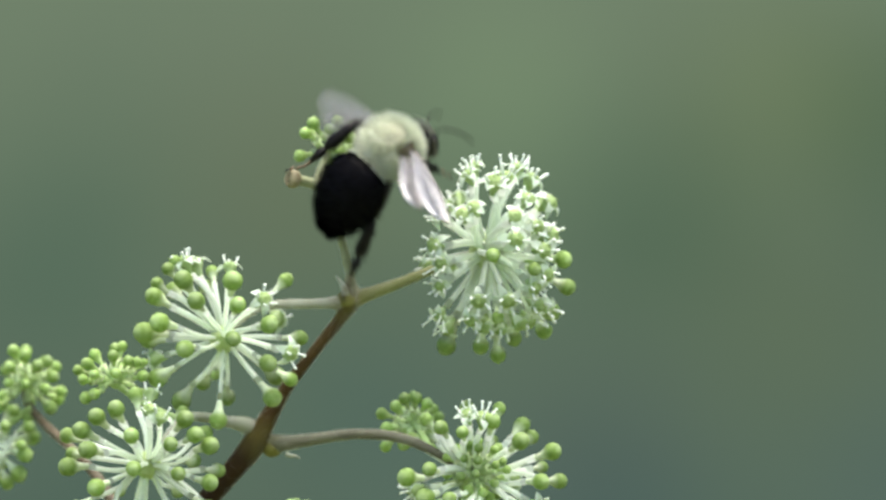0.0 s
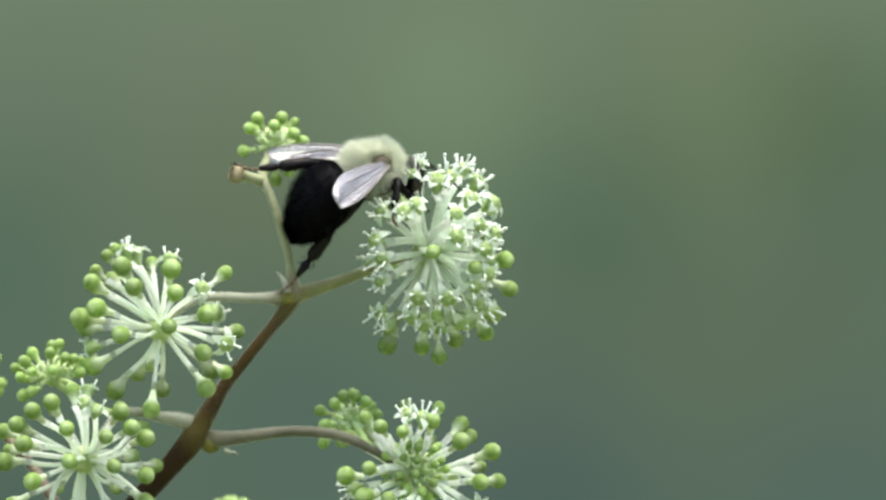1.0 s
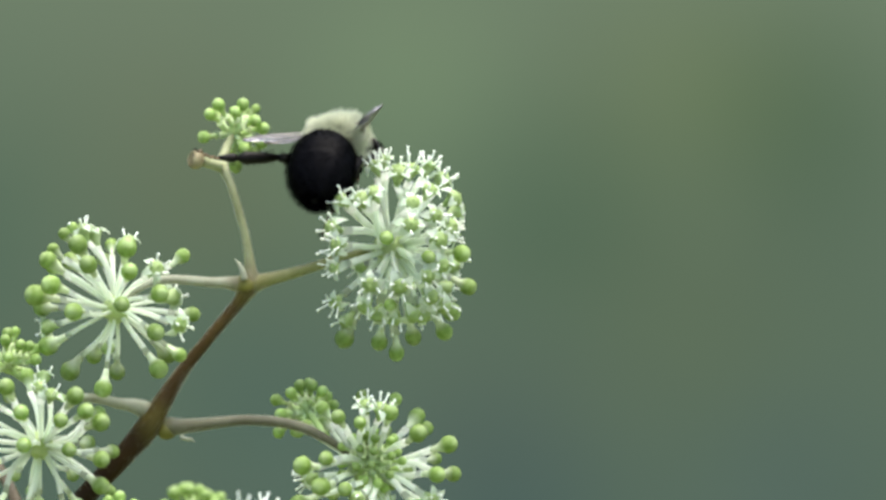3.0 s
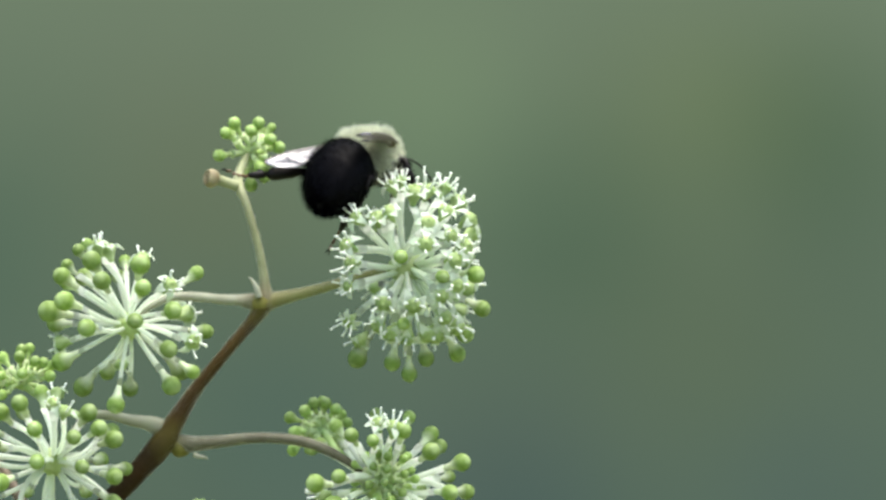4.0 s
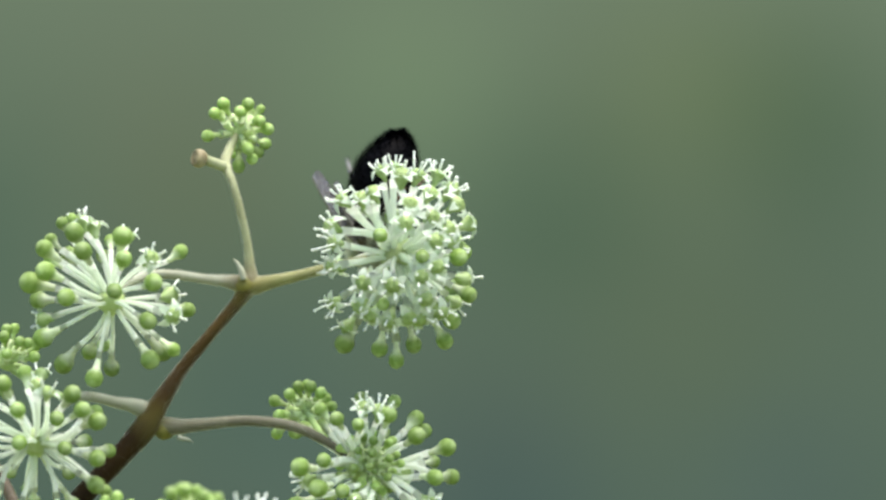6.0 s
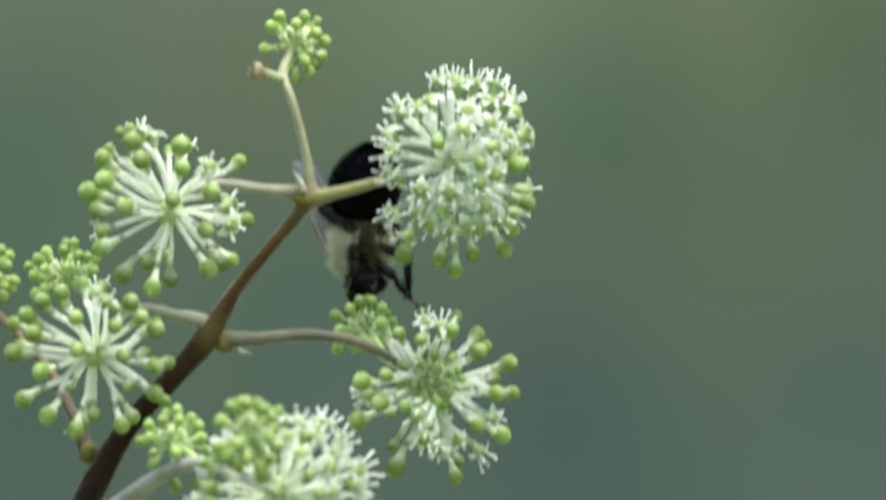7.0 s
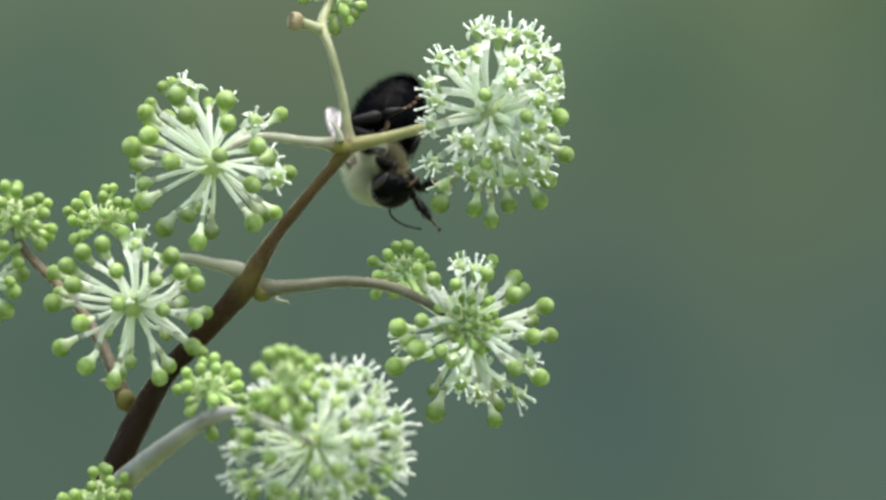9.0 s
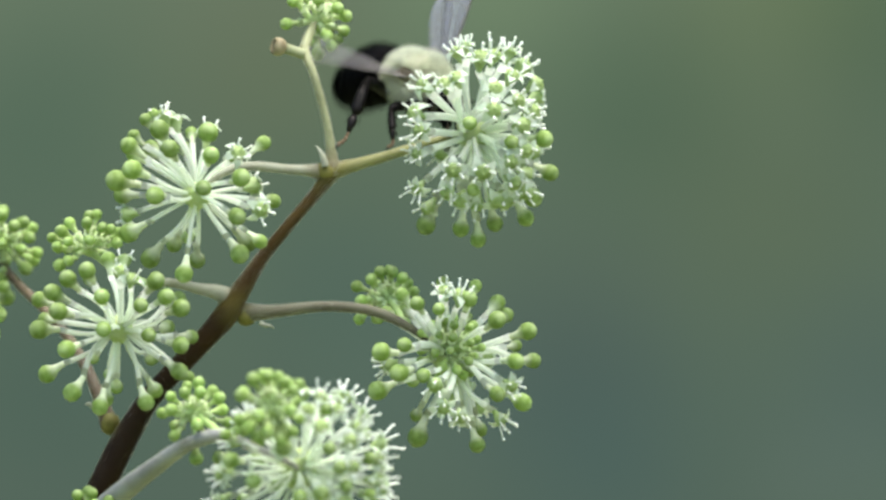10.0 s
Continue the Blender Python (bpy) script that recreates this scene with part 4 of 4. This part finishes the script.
def motions():
    # the stalks sway as the bee treads on them: x and z of the base, then turns about x, y and z
    sway = {
        "top": [
            (0, -3.0, -1.8, 14.5, -4.5, 9.1), (0.5, -4.0, -2.6, 8.9, -2.2, 3.7), (1, -3.2, -0.2, 12.2, -3.8, 7.4), (1.5, -3.9, -2.3, 11.6, -3.2, 7.1), (2, -2.9, -1.9, 10.4, -2.8, 5.8),
            (2.5, -2.8, -1.4, 8.5, -2.4, 4.8), (3, -1.9, -0.7, 6.4, -1.0, 2.1), (4.5, -2.3, -0.3, 4.5, 0.0, 1.4), (5, 0.2, -1.9, 3.1, 0.4, -0.2), (6.5, 7.0, -3.0, -1.4, 1.0, -7.0),
            (7, 4.4, -3.0, -2.2, 0.2, -6.2), (7.5, -0.0, -0.1, 0.5, 0.0, -0.1), (8, 0.5, -0.1, -0.6, -0.1, -1.5), (8.5, -0.9, 0.2, 2.7, -1.3, 1.1), (9, -0.5, -0.3, -0.5, 0.9, 1.9),
            (9.5, 5.0, -0.2, 6.4, -2.3, -1.0), (10, -0.2, -0.5, 5.6, -1.6, 3.4),
        ],
        "left": [
            (0, 5.1, -5.9, 6.9, -3.1, 3.2), (0.5, -1.1, -3.7, 4.4, -0.4, 1.2), (1, -0.1, -4.3, 5.1, -1.7, 2.9), (1.5, 1.3, -4.2, 5.1, -1.7, 2.3), (2, 0.1, -4.1, 4.0, -0.7, 2.0),
            (2.5, -0.3, -3.1, 3.2, -0.7, 1.8), (3, -0.6, -1.6, 3.3, -0.3, 1.2), (4.5, -1.9, -0.5, 3.3, -0.1, 0.9), (5, -1.2, -0.7, 2.3, 0.2, 0.6), (6.5, -4.4, 2.3, -1.1, 1.9, -1.0),
            (7, -4.8, 4.8, -1.1, 1.8, -0.8), (7.5, -0.2, 0.1, 0.3, 0.0, 0.5), (8, -2.2, 1.1, 0.5, 0.4, 0.9), (8.5, 0.0, -0.1, 0.6, -0.4, 1.4), (9, 1.4, 0.4, -0.0, 1.0, 1.8),
            (9.5, -1.8, -0.5, 0.8, 0.1, 1.1), (10, -0.6, -2.9, 1.5, -0.6, 1.7),
        ],
        "right": [
            (0, -0.2, 0.2, -0.9, -0.6, -0.5), (0.5, -1.5, -0.1, 0.3, -0.4, 0.5), (1, -1.0, 0.1, -0.3, -0.9, 0.2), (1.5, -1.0, -0.3, -1.2, -0.5, 0.0), (2, -0.5, -0.4, -0.6, -0.5, 0.1),
            (2.5, -1.0, 0.2, 0.0, -0.6, 0.1), (3, -2.0, -0.4, -0.3, -0.2, 1.0), (4.5, -1.4, -0.4, -0.2, -0.5, 0.5), (5, -1.7, -0.2, -0.2, -0.2, 0.9), (6.5, -1.8, -0.3, -0.4, 0.3, 0.9),
            (7, -0.7, 0.1, -0.6, 0.9, 1.7), (7.5, -0.5, -0.0, -0.1, 0.0, 0.2), (8, -0.0, -0.4, 0.8, -0.2, 0.6), (8.5, -0.8, -0.2, -0.0, 0.2, 0.7), (9, 0.0, -0.2, -0.1, -0.6, 0.4),
            (9.5, -1.2, -0.4, 0.5, -0.3, 0.3), (10, -1.0, -0.3, -0.4, -0.5, 0.3),
        ],
        "lower": [
            (0, 0.8, 0.2, 3.5, 1.9, 1.9), (0.5, 0.7, 0.7, 1.2, -0.3, 0.4), (1, 0.3, 0.0, 2.0, 0.2, 1.0), (1.5, 0.2, -0.2, 2.2, 0.6, 0.9), (2, 0.3, 0.2, 1.2, -0.3, 0.5),
            (2.5, 0.3, 0.0, 1.7, 0.6, 0.6), (3, 0.3, 0.3, 0.8, -0.7, 0.5), (4.5, 0.4, 0.4, 0.9, -0.3, 0.1), (5, 0.5, 0.4, 1.4, 0.8, -0.2), (6.5, 0.1, 0.1, -0.2, 0.0, 0.2),
            (7, -0.1, 0.2, -1.3, 0.1, -0.4), (7.5, -0.3, -0.4, -0.3, -0.3, 0.5), (8, -0.2, -0.4, 0.7, 0.9, 0.6), (8.5, 0.0, -0.1, 0.4, 0.2, 0.7), (9, -0.2, -0.6, 1.1, 1.1, 0.6),
            (9.5, -0.1, -0.3, 0.3, -0.3, 0.7), (10, 0.4, 0.2, 1.2, 0.2, 0.7),
        ],
        "crown": [
            (0, 0.7, -1.6, -0.0, -0.8, -0.0), (0.5, 0.8, -1.9, -0.0, 0.2, -0.0), (1, 0.1, -0.4, -0.0, -0.9, -0.0), (1.5, 0.5, -1.2, -0.0, -1.4, -0.0), (2, -0.0, 0.1, 0.0, -0.2, 0.0),
            (2.5, -0.2, 0.5, 0.0, -0.5, 0.0), (3, 0.1, -0.3, -0.0, -0.2, -0.0), (4.5, 0.7, -1.6, -0.0, 0.0, -0.0), (5, 0.3, -0.6, -0.0, 0.7, -0.0), (6.5, 0.8, -2.0, -0.0, 1.4, -0.0),
            (7, 0.4, -1.0, -0.0, 0.6, -0.0), (7.5, -0.0, 0.0, 0.0, 0.0, 0.0), (8, 0.0, -0.1, -0.0, -0.2, -0.0), (8.5, -0.3, 0.6, 0.0, -0.8, 0.0), (9, 0.9, -2.1, -0.0, 0.8, -0.0),
            (9.5, 0.0, -0.1, -0.0, -0.2, -0.0), (10, 0.6, -1.4, -0.0, -0.0, -0.0),
        ],
    }
    for branch, rows in zip(BRANCHES, sway.values()):
        home = branch.matrix_basis.copy()
        walk(branch, [(t, home @ pose(x * UNIT, 0, z * UNIT, rx, ry, rz)) for t, x, z, rx, ry, rz in rows])
    bee_rows = [
        (0, 694, -4, -3.0, (0.80, 0.41, 0.44), (-0.05, -0.68, 0.73)),
        (0.1, 728, 33, -3.0, (0.47, 0.88, -0.04), (0.23, -0.08, 0.97)),
        (0.2, 743, 30, -3.0, (0.73, 0.66, -0.17), (0.24, -0.01, 0.97)),
        (0.3, 747, 31, -3.0, (0.83, 0.48, -0.29), (0.33, -0.01, 0.94)),
        (0.5, 757, 38, -3.0, (0.93, 0.36, -0.10), (0.19, -0.22, 0.96)),
        (0.8, 773, 49, -2.0, (0.93, 0.37, -0.05), (0.12, -0.17, 0.98)),
        (1, 760, 38, -1.5, (0.96, 0.28, 0.10), (-0.04, -0.24, 0.97)),
        (1.5, 778, 21, -0.5, (0.86, 0.48, 0.16), (-0.09, -0.16, 0.98)),
        (2, 794, 28, 1.0, (0.89, 0.40, 0.22), (-0.12, -0.25, 0.96)),
        (2.5, 767, 35, 4.0, (0.29, 0.94, 0.17), (-0.12, -0.14, 0.98)),
        (3, 772, 12, 4.0, (0.33, 0.94, 0.08), (-0.13, -0.04, 0.99)),
        (4.5, 828, 1, 4.5, (0.65, 0.76, -0.04), (0.01, 0.04, 1.00)),
        (5, 855, 0, 6.0, (0.73, 0.68, 0.08), (0.04, -0.15, 0.99)),
        (5.2, 853, 23, 8.0, (0.70, 0.71, -0.03), (-0.04, 0.08, 1.00)),
        (5.6, 885, 156, 13.0, (0.47, 0.55, -0.69), (-0.39, 0.83, 0.39)),
        (6, 840, 184, 13.0, (0.05, 0.10, -0.99), (-0.95, 0.20, 0.01)),
        (6.3, 789, 187, 12.0, (-0.21, -0.31, -0.93), (-0.29, -0.89, 0.36)),
        (6.35, 774, 284, 11.0, (-0.05, -0.70, -0.70), (-0.10, -0.65, 0.70)),
        (6.4, 758, 380, 10.0, (0.16, -0.93, -0.33), (0.24, -0.29, 0.93)),
        (6.5, 730, 362, 9.0, (-0.16, -0.87, -0.46), (-0.12, -0.45, 0.88)),
        (6.6, 708, 342, 9.0, (-0.18, -0.78, -0.59), (-0.22, -0.55, 0.80)),
        (6.8, 706, 366, 9.0, (-0.21, -0.60, -0.78), (-0.89, -0.22, 0.40)),
        (6.9, 681, 349, 9.0, (-0.09, -0.18, -0.98), (-0.66, 0.73, -0.07)),
        (7, 705, 355, 10.0, (0.03, -0.14, -0.99), (-0.34, 0.93, -0.14)),
        (7.5, 694, 366, 10.0, (0.03, -0.21, -0.98), (-0.28, 0.94, -0.21)),
        (8, 683, 392, 10.0, (0.08, -0.4, -0.91), (-0.28, 0.88, -0.41)),
        (8.3, 623, 347, 10.0, (-0.45, -0.50, -0.74), (-0.46, 0.84, -0.28)),
        (8.5, 650, 335, 10.0, (-0.29, -0.30, -0.91), (-0.21, 0.95, -0.24)),
        (8.7, 656, 317, 10.0, (-0.19, -0.34, -0.92), (-0.53, 0.83, -0.19)),
        (9, 666, 308, 10.0, (0.11, -0.72, -0.69), (-0.83, 0.32, -0.46)),
        (9.2, 652, 324, 10.0, (0.08, -0.93, 0.37), (-1.00, -0.05, 0.07)),
        (9.35, 661, 307, 10.0, (0.15, -0.80, 0.58), (-0.96, 0.02, 0.27)),
        (9.5, 661, 242, 10.0, (0.38, -0.63, 0.68), (-0.73, 0.24, 0.64)),
        (9.6, 657, 205, 10.0, (0.25, -0.84, 0.49), (-0.68, 0.20, 0.70)),
        (9.7, 677, 169, 10.0, (0.26, -0.82, 0.51), (-0.67, 0.23, 0.70)),
        (9.8, 686, 116, 9.0, (0.46, -0.83, 0.31), (-0.44, 0.09, 0.90)),
        (9.9, 730, 110, 7.0, (0.68, -0.70, 0.10), (-0.30, -0.20, 0.93)),
        (10, 770, 101, 6.0, (0.72, -0.60, -0.34), (0.13, -0.37, 0.92)),
    ]
    walk(BEE, [(t, heading(*row)) for t, *row in bee_rows])
    # the abdomen hangs from the waist, and curls while the bee turns over
    waist = v(-2.6, 0, -0.5)
    walk(TAIL, [(t, Matrix.Translation(waist) @ pose(0, 0, 0, 0, -a, 0) @ Matrix.Translation(-waist)) for t, a in (
        (0, 22), (0.1, 25), (0.2, 17), (0.3, 15), (0.5, 25), (0.8, 20), (1, 22), (1.5, 25), (2, 25), (2.5, 22), (3, 19), (4.5, 20), (5, 28), (5.2, 15), (6.3, -2), (6.35, 2), (6.4, 5), (6.5, 5), (6.6, -5), (6.8, -4), (6.9, 8), (7, 16), (7.5, 22), (8, 24), (8.3, 18), (8.5, 16), (8.7, 14), (9, 16), (9.2, 27), (9.35, 46), (9.5, 48), (9.6, 46), (9.7, 42), (9.8, 52), (9.9, 36), (10, 12))])
    # wings: folded over the back, half open, or beating
    # each row: way of the left wing, turns of the left and the right wing about themselves, way of the right wing
    beat = [(0.0, 0.85, -0.38, 20, 40, -0.3, 0.9, -0.12), (-0.1, 0.7, -0.68, 20, 40, -0.35, 0.85, -0.3)]
    hover = [(-0.3, 0.9, 0.3, 70, 70, -0.3, 0.9, 0.3), (-0.35, 0.9, -0.05, 70, 70, -0.35, 0.9, -0.05)]
    buzz = [(-0.4, 0.9, 0.15, -40, 20, -0.85, 0.35, 0.0), (-0.6, 0.75, 0.25, -40, 20, -0.9, 0.2, 0.15)]
    flick = [(-0.4, 0.85, 0.3, 40, 60, -0.7, 0.5, -0.5), (-0.7, 0.65, 0.1, 40, 60, -0.85, 0.4, -0.1)]
    late = [(-0.1, 0.4, 0.9, 0, 0, -0.7, 0.65, 0.15), (-0.25, 0.7, 0.6, 0, 0, -0.75, 0.65, -0.12)]
    way_rows = [(k / 30, beat[k % 2]) for k in range(0, 5)] + [
        (0.2, (0.1, 0.3, 0.95, 60, 70, -0.1, 0.6, -0.8)),
        (0.3, (-0.65, 0.25, 0.7, 20, 40, -0.1, 0.9, -0.4)),
        (0.4, (-0.83, 0.15, 0.52, -20, 62, -0.72, 0.68, -0.05)),
        (0.5, (-0.86, 0.15, 0.46, -20, 62, -0.74, 0.66, 0.0)),
        (0.8, (-0.9, 0.36, 0.1, -35, 58, -0.8, 0.55, -0.05)),
        (1.0, (-0.91, 0.38, 0.03, -35, 55, -0.62, 0.62, -0.2)),
        (1.5, (-0.91, 0.4, 0.05, -35, 52, -0.85, 0.45, -0.08)),
        (2.0, (-0.9, 0.4, 0.02, -35, 50, -0.82, 0.52, -0.08)),
        (2.2, (-0.9, 0.38, 0.08, -25, 40, -0.85, 0.48, 0.1)),
        (2.5, (-0.9, 0.35, 0.1, -5, -18, -0.8, 0.52, 0.24)),
        (3.0, (-0.9, 0.38, 0.04, -5, -18, -0.82, 0.5, 0.2)),
        (4.3, (-0.88, 0.39, -0.2, -25, 25, -0.93, 0.25, 0.0)),
        (4.5, (-0.88, 0.39, -0.24, -8, 35, -0.93, 0.22, 0.03)),
        (4.9, (-0.9, 0.4, -0.02, 2, 10, -0.9, 0.2, 0.25)),
        (5.1, (-0.88, 0.45, 0.05, 4, 50, -0.75, 0.35, 0.5)),
        (5.2, (-0.85, 0.5, 0.05, 0, 70, -0.45, 0.3, 0.85)),
        (6.0, (-0.75, 0.55, 0.3, 10, 10, -0.75, 0.55, 0.3)),
        (6.3, (-0.7, 0.6, 0.3, 10, 10, -0.7, 0.6, 0.3))]
    way_rows += [(6.3667 + k / 30, hover[k % 2]) for k in range(0, 3)]
    way_rows += [
        (6.5, (0.0, 0.4, 0.9, 80, 80, -0.1, 0.1, 0.98)),
        (6.6, (-0.5, 0.35, 0.8, 60, 60, -0.45, 0.25, 0.82)),
        (6.8, (-0.85, 0.2, 0.45, 40, 50, -0.85, 0.1, 0.45)),
        (7.0, (-0.93, 0.3, 0.15, -40, 30, -0.97, 0.05, 0.15)),
        (7.5, (-0.96, -0.12, 0.25, -40, 30, -0.97, -0.1, 0.15)),
        (7.7, (-0.96, -0.1, 0.2, -30, 30, -0.96, 0.0, 0.1))]
    way_rows += [(7.85 + k / 30, buzz[k % 2]) for k in range(0, 14)]
    way_rows += [
        (8.5, (-0.94, 0.12, 0.2, -30, 20, -0.94, 0.2, 0.1)),
        (9.0, (-0.95, -0.05, 0.2, -30, 20, -0.93, 0.25, 0.1)),
        (9.2, (-0.8, 0.4, -0.2, 30, 30, -0.8, 0.4, -0.3))]
    way_rows += [(9.3167 + k / 30, flick[k % 2]) for k in range(0, 8)]
    way_rows += [
        (9.62, (-0.85, 0.4, -0.1, 30, 40, -0.88, 0.35, -0.15)),
        (9.8, (-0.85, 0.4, 0.0, 30, 40, -0.88, 0.35, -0.1))]
    way_rows += [(9.8667 + k / 30, late[k % 2]) for k in range(0, 5)]
    for ob, is_left, fore in WINGS:
        walk(ob, [(t, wing_pose(is_left, fore, way[:3] if is_left else way[5:], way[3 if is_left else 4])) for t, way in way_rows])
    # legs: the hind feet hold the scar and the fork at first, the others tread the flowers
    scar, fork = plan(522, 42, -1.2), plan(600, 262, -1.2)
    held = {
        ("hind", 1): [(0.0, 4.55, scar), (4.6, 4.95, plan(625, 72, 0)), (6.95, 9.05, plan(752, 192, 9)), (9.15, 9.75, plan(845, 385, 0))],
        ("hind", -1): [(0.0, 1.25, fork), (1.4, 5.1, plan(744, 170, 1)), (6.95, 9.05, plan(768, 224, 12)), (9.85, 10.1, plan(636, 230, -1))],
        ("fore", 1): [(6.35, 6.7, plan(795, 415, 6)), (6.95, 8.4, plan(706, 505, 7))],
        ("fore", -1): [(6.95, 8.4, plan(815, 470, 5)), (8.45, 9.1, plan(804, 446, 5))],
        ("middle", 1): [(6.35, 6.7, plan(845, 424, 8)), (6.95, 8.4, plan(692, 480, 12))],
        ("middle", -1): [(6.35, 6.7, plan(745, 292, 6)), (6.95, 7.7, plan(792, 458, 8)), (7.9, 9.1, plan(778, 322, 6)), (9.85, 10.1, plan(728, 230, 0))],
    }
    for ob, low, which, side in LEGS:
        hips, knees = [], []
        for i, (t, *row) in enumerate(bee_rows):
            foot = Vector(REST[which])
            foot.y *= side
            foot += Vector((math.sin(t * 5 + side), 0.6 * math.sin(t * 7 + 2 * side), 0.5 * math.cos(t * 6)))
            for t0, t1, spot in held.get((which, side), ()):
                if t0 <= t <= t1:
                    foot = heading(*row).inverted() @ spot / MM
            hip, knee = leg_pose(which, side, foot)
            hips.append((t, hip))
            knees.append((t, knee))
        walk(ob, hips)
        walk(low, knees)


motions()
